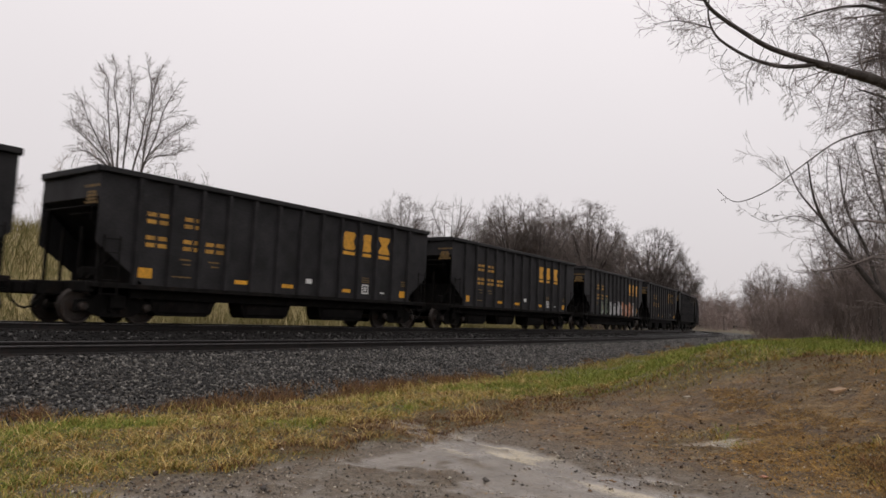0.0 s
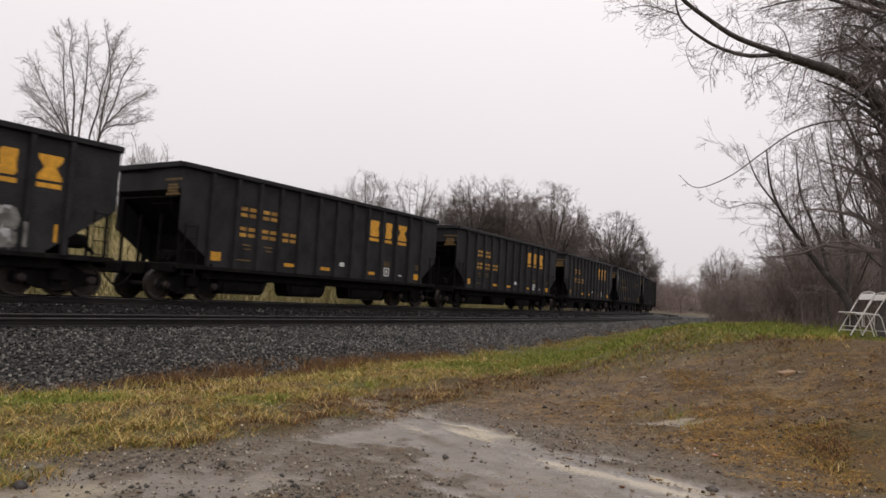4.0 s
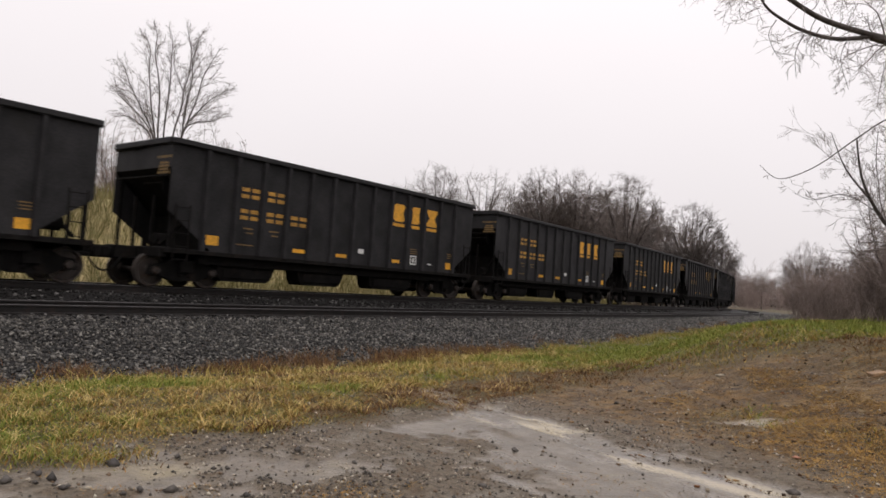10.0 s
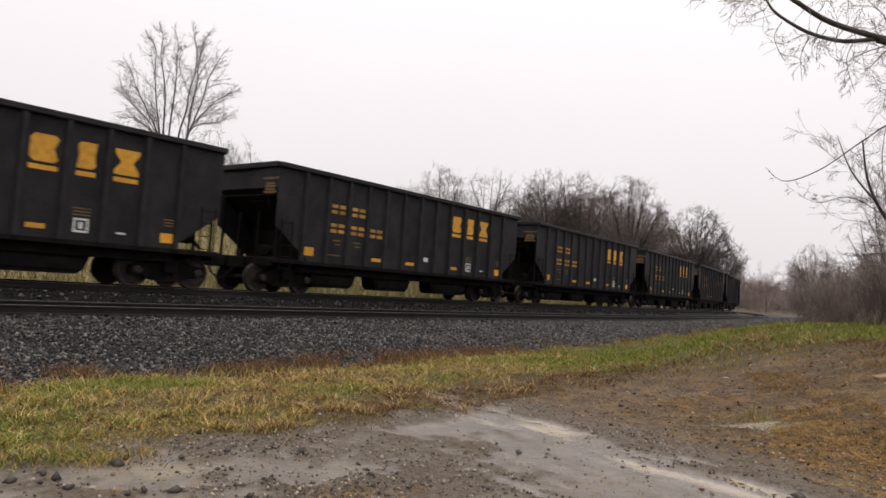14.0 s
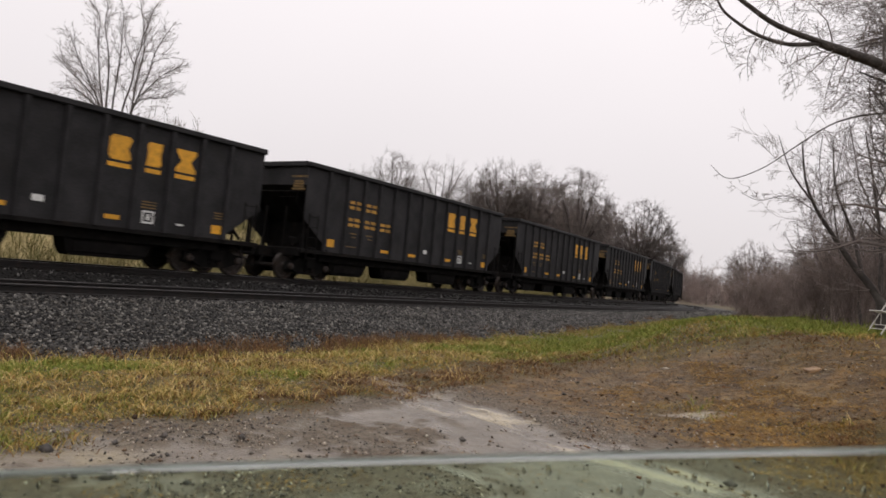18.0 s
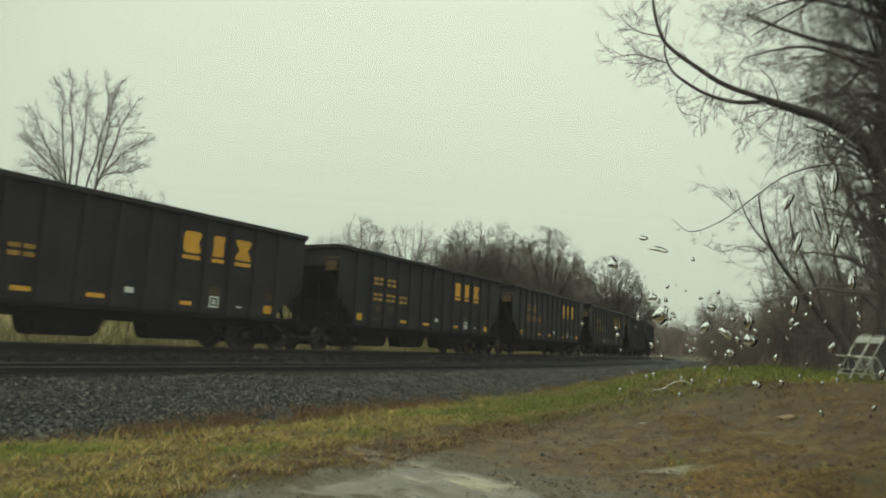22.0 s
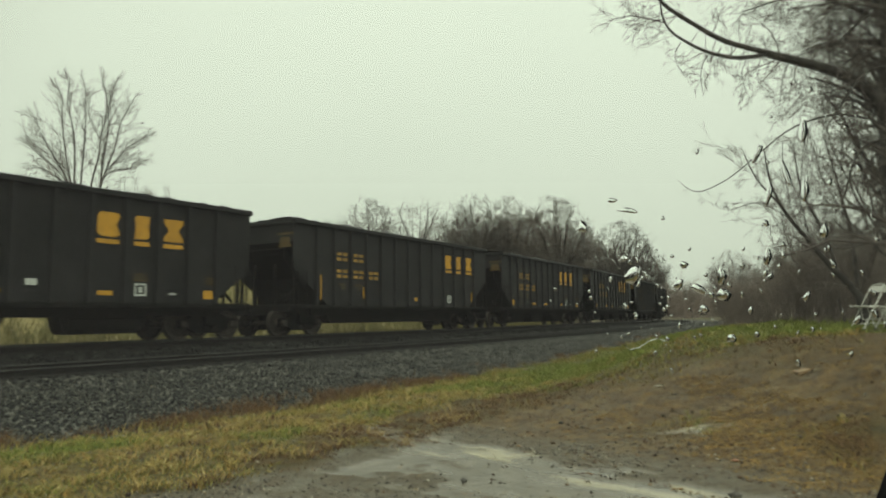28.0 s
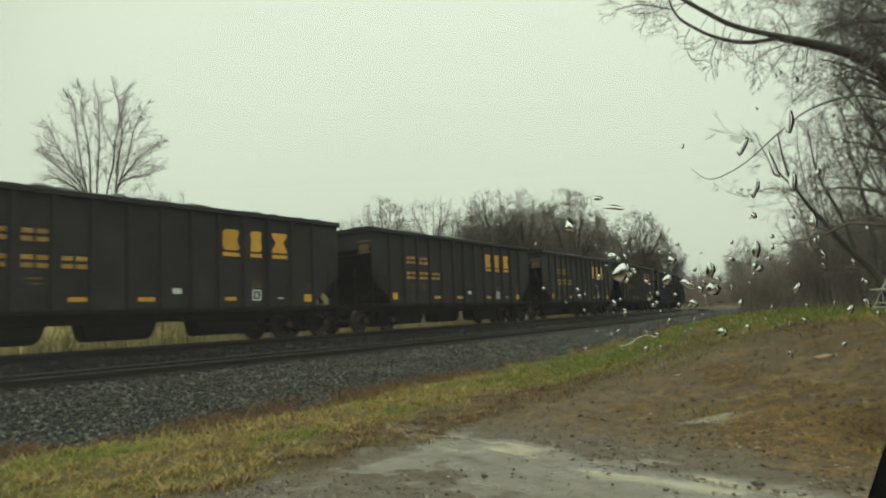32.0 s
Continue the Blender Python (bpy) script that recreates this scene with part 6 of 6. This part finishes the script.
# ---- the car window that the camera looks out of ----
def glass(name, colour, ior, veil=0.0):
    m = bpy.data.materials.new(name)
    m.use_nodes = True
    nodes, links = m.node_tree.nodes, m.node_tree.links
    nodes.remove(nodes["Principled BSDF"])
    if veil:
        # thin pane: light goes straight through, tinted, and a little is mirrored
        body, clear, gloss, ratio = (nodes.new("ShaderNodeMixShader"), nodes.new("ShaderNodeBsdfRefraction"), nodes.new("ShaderNodeBsdfGlossy"), nodes.new("ShaderNodeFresnel"))
        clear.inputs["Roughness"].default_value, clear.inputs["IOR"].default_value = 0.036, ior
        clear.inputs["Color"].default_value, gloss.inputs["Roughness"].default_value, ratio.inputs["IOR"].default_value = (*colour, 1), 0.0, ior
        links.new(ratio.outputs["Fac"], body.inputs["Fac"])
        links.new(clear.outputs["BSDF"], body.inputs[1])
        links.new(gloss.outputs["BSDF"], body.inputs[2])
    else:
        body = nodes.new("ShaderNodeBsdfGlass")
        body.inputs["Color"].default_value, body.inputs["IOR"].default_value, body.inputs["Roughness"].default_value = (*colour, 1), ior, 0.0
    out = nodes["Material Output"]
    if veil:
        film, both = nodes.new("ShaderNodeBsdfTranslucent"), nodes.new("ShaderNodeMixShader")
        film.inputs["Color"].default_value = (0.9, 0.92, 0.9, 1)
        both.inputs["Fac"].default_value = veil
        links.new(body.outputs["Shader"], both.inputs[1])
        links.new(film.outputs["BSDF"], both.inputs[2])
        links.new(both.outputs["Shader"], out.inputs["Surface"])
    else:
        links.new(body.outputs["BSDF"], out.inputs["Surface"])
    return m


PANE = glass("window_glass", (0.892, 0.975, 0.872), 1.45, 0.012)
WATER = glass("rain_water", (1.0, 1.0, 1.0), 1.33)
FROSTED = bpy.data.materials.new("frosted_edge")
FROSTED.use_nodes = True
frost = FROSTED.node_tree.nodes.new("ShaderNodeBsdfTranslucent")
frost.inputs["Color"].default_value = (0.75, 0.8, 0.76, 1)
FROSTED.node_tree.links.new(frost.outputs["BSDF"], FROSTED.node_tree.nodes["Material Output"].inputs["Surface"])
CABIN = material("grey_lining", (0.09, 0.09, 0.088), rough=0.9, scale=8, fine=120, bump=0.2)
DOOR_PAINT = material("door_paint", (0.05, 0.055, 0.06), rough=0.3, scale=2, spread=0.1, fine=200, bump=0.01)
PANE_Y, PANE_TOP = 0.25, 1.555


def window_pane():
    """The side window, its upper edge rising to one end; raindrops cling to its outside."""
    pane = thing("window_pane", "green-tinted car side window with raindrops, wound up", "window", at=Matrix.Translation((0, PANE_Y, 1.21)))
    n = 24
    xs = [-0.5 + k / n for k in range(n + 1)]
    edge = [(x, -0.001 + 0.115 * x - 0.05 * x * x) for x in xs]
    outline = edge + [(0.5, -0.6), (-0.5, -0.6)]
    part("glass", Shape().prism(outline, -0.002, 0.002), PANE, pane, "green-tinted safety glass").visible_shadow = False
    rim = Shape().tube([(x, 0.0, z + 0.001) for x, z in edge], [0.0008] * len(edge), 6)
    part("ground_edge", rim, FROSTED, pane, "dull ground upper edge of the glass")
    # drops
    rng = random.Random(77)

    def drop_mesh(kind):
        r = random.Random(kind)
        s, rings, sides = Shape(), 5, 12
        wob = [1 + r.uniform(-0.18, 0.18) for _ in range(sides)]
        verts = []
        for i in range(rings):
            u = i / rings
            for k in range(sides):
                a = 2 * math.pi * k / sides
                q = (1 - u * u) ** 0.5 * wob[k] if i else wob[k]
                stretch = 1.0 + 0.25 * max(0.0, math.sin(a)) * (kind % 2)
                verts.append((q * math.cos(a) * (0.78 if math.sin(a) > 0 else 1.0), u * 0.4, q * math.sin(a) * stretch))
        verts += [(0, 0.4, 0.0), (0, 0, 0)]
        faces = [(i * sides + k, i * sides + (k + 1) % sides, (i + 1) * sides + (k + 1) % sides, (i + 1) * sides + k) for i in range(rings - 1) for k in range(sides)]
        faces += [((rings - 1) * sides + k, (rings - 1) * sides + (k + 1) % sides, rings * sides) for k in range(sides)]
        faces += [((k + 1) % sides, k, rings * sides + 1) for k in range(sides)]
        return s.add(verts, faces).mesh("raindrop", WATER, True)

    kinds = [drop_mesh(k) for k in range(5)]

    def drop(x, z, w, h, turn=0.0):
        ob = new("raindrop", kinds[rng.randrange(5)])
        ob.parent = pane
        ob.matrix_basis = Matrix.Translation((x, 0.0023, z)) @ Matrix.Rotation(turn, 4, "Y") @ Matrix.Diagonal((w / 2, min(w, h) / 2, h / 2, 1))

    for _ in range(420):
        x = rng.uniform(-0.2, 0.22)
        top = 0.115 * x - 0.05 * x * x
        w = 0.0008 + 0.0019 * rng.random() ** 2
        drop(x, top - 0.004 - 0.045 * rng.random() ** 0.9, w, w * rng.uniform(0.9, 1.4), rng.uniform(-0.5, 0.5))
    for x, z, w, h, turn in ((0.0995, 1.3733, 0.0062, 0.0085, 0.5), (0.0803, 1.3915, 0.0045, 0.004, 0), (0.0959, 1.3794, 0.0042, 0.0022, -0.3), (0.1339, 1.3654, 0.0062, 0.005, 0.0), (0.1335, 1.3725, 0.004, 0.007, 0.1),
                             (0.1362, 1.3486, 0.0045, 0.003, -0.2), (0.1169, 1.3697, 0.0035, 0.005, 0.6), (0.1243, 1.3676, 0.007, 0.003, 0.5), (0.1261, 1.3602, 0.004, 0.003, 0.4),
                             (0.1190, 1.3770, 0.0035, 0.003, 0), (0.092, 1.402, 0.004, 0.002, 0), (0.098, 1.398, 0.009, 0.0018, 0.1), (0.1521, 1.3801, 0.0035, 0.007, 0.2), (0.1690, 1.4059, 0.0035, 0.009, 0.15), (0.162, 1.412, 0.003, 0.011, -0.3),
                             (0.154, 1.404, 0.003, 0.009, 0.35), (0.176, 1.39, 0.004, 0.006, 0.1), (0.15, 1.42, 0.0035, 0.008, 0.6), (0.17, 1.43, 0.004, 0.01, 0.2)):
        drop(x, z - PANE_TOP, w, h, turn)
    for way in ([(0.0945, 1.347), (0.097, 1.3452), (0.1006, 1.3461), (0.104, 1.3484), (0.1076, 1.3492), (0.1108, 1.3481)],):
        part("water_trail", Shape().tube([(x, 0.0022, z - PANE_TOP) for x, z in way], [0.0001] + [0.0002] * (len(way) - 2) + [0.0001], 8), WATER, pane, smooth=True)
    for _ in range(75):
        x, z = rng.gauss(0.1, 0.014), rng.gauss(1.366, 0.011)
        w = rng.uniform(0.0006, 0.0019)
        drop(x, z - PANE_TOP, w, w * rng.uniform(0.6, 1.4), rng.uniform(-0.8, 0.8))
    for _ in range(70):
        x, z = rng.uniform(0.11, 0.2), rng.gauss(1.365, 0.016)
        if rng.random() < 0.4:
            x, z = rng.uniform(0.145, 0.2), rng.uniform(1.36, 1.45)
        w = rng.uniform(0.0008, 0.0026)
        drop(x, z - PANE_TOP, w, w * rng.uniform(0.7, 1.8), rng.uniform(-0.8, 0.8))
    return pane


WINDOW = window_pane()


def car_cabin():
    """The door round the window, and the plain cabin that closes the place behind the camera."""
    door = thing("car_door", "dark car door with black window trim", "car door")
    part("outer_panel", Shape().box(-0.62, 0.66, 0.27, 0.30, 0.35, 1.10, 0.01), DOOR_PAINT, door, "dark painted outer skin")
    part("inner_panel", Shape().box(-0.62, 0.66, 0.17, 0.225, 0.35, 1.10, 0.015), CABIN, door, "grey inner lining")
    part("belt_moulding", Shape().box(-0.62, 0.66, 0.257, 0.285, 1.10, 1.125, 0.004), TRIM, door)
    part("belt_moulding", Shape().box(-0.62, 0.66, 0.215, 0.243, 1.10, 1.125, 0.004), TRIM, door)
    part("window_frame", Shape().box(-0.60, -0.5, 0.23, 0.29, 1.1, 1.6, 0.01).box(0.5, 0.6, 0.23, 0.29, 1.1, 1.6, 0.01).box(-0.6, 0.6, 0.2, 0.29, 1.56, 1.66, 0.01), TRIM, door)
    part("corner_trim", Shape().prism([(0.1605, 1.25), (0.1925, 1.321), (0.233, 1.41), (0.5, 1.56), (0.5, 1.1), (0.108, 1.1)], 0.232, 0.242), TRIM, door, "black trim panel in the window corner")
    cabin = thing("car_cabin", "plain grey car cabin behind the camera", "car", kind="structure")
    part("roof", Shape().box(-1.1, 1.1, -1.05, 0.27, 1.66, 1.72, 0.02), CABIN, cabin)
    part("floor_pan", Shape().box(-1.1, 1.1, -1.05, 0.27, 0.27, 0.34, 0.02), CABIN, cabin)
    part("far_side", Shape().box(-1.1, 1.1, -1.1, -1.03, 0.30, 1.70, 0.0), CABIN, cabin)
    part("cabin_end", Shape().box(-1.098, -1.05, -1.06, 0.268, 0.30, 1.70, 0.0), CABIN, cabin)
    part("cabin_end", Shape().box(1.05, 1.098, -1.06, 0.268, 0.30, 1.70, 0.0), CABIN, cabin)
    part("side_wall", Shape().box(-1.05, -0.62, 0.2, 0.27, 0.34, 1.66, 0.01), CABIN, cabin)
    part("side_wall", Shape().box(0.66, 1.05, 0.2, 0.27, 0.34, 1.66, 0.01), CABIN, cabin)
    for x in (-0.8, 0.8):
        tyre = Shape().lathe([(0.18, -0.09), (0.29, -0.1), (0.325, -0.06), (0.325, 0.06), (0.29, 0.1), (0.18, 0.09)], 0.0, 24)
        for y in (-0.95, 0.12):
            part("tyre", tyre, TRIM, cabin, at=Matrix.Translation((x, y, 0.32)))


car_cabin()


# ---- what moves ----
def motions():
    walk(WINDOW, [(t, Matrix.Translation((0, PANE_Y, z))) for t, z in ((0.0, 1.21), (17.6, 1.21), (17.8, 1.254), (18.0, 1.296), (18.2, 1.332), (18.4, 1.371), (18.5, 1.393), (18.7, 1.44), (18.9, 1.49), (19.1, 1.54), (19.25, PANE_TOP), (32.0, PANE_TOP))])
    for n, car in CARS.items():
        walk(car, [(float(t), car_pose(n, t)) for t in range(0, 33)])
    # one turn of keys for each axle place, shared by all wheels in that place
    acts = {}
    for car in CARS.values():
        for truck in car.children:
            if not truck.name.startswith("truck"):
                continue
            for ws in truck.children:
                if not ws.name.startswith("wheelset"):
                    continue
                k = round(ws.location.x, 2)
                if k not in acts:
                    walk(ws, [(f / 30, Matrix.Translation((k, 0, 0.457)) @ Matrix.Rotation(-travel(f / 30) / 0.457, 4, "Y")) for f in range(0, 961)])
                    acts[k] = (ws.animation_data.action, ws.animation_data.action_slot)
                else:
                    ws.rotation_mode = "QUATERNION"
                    ws.animation_data_create()
                    ws.animation_data.action, ws.animation_data.action_slot = acts[k]


motions()
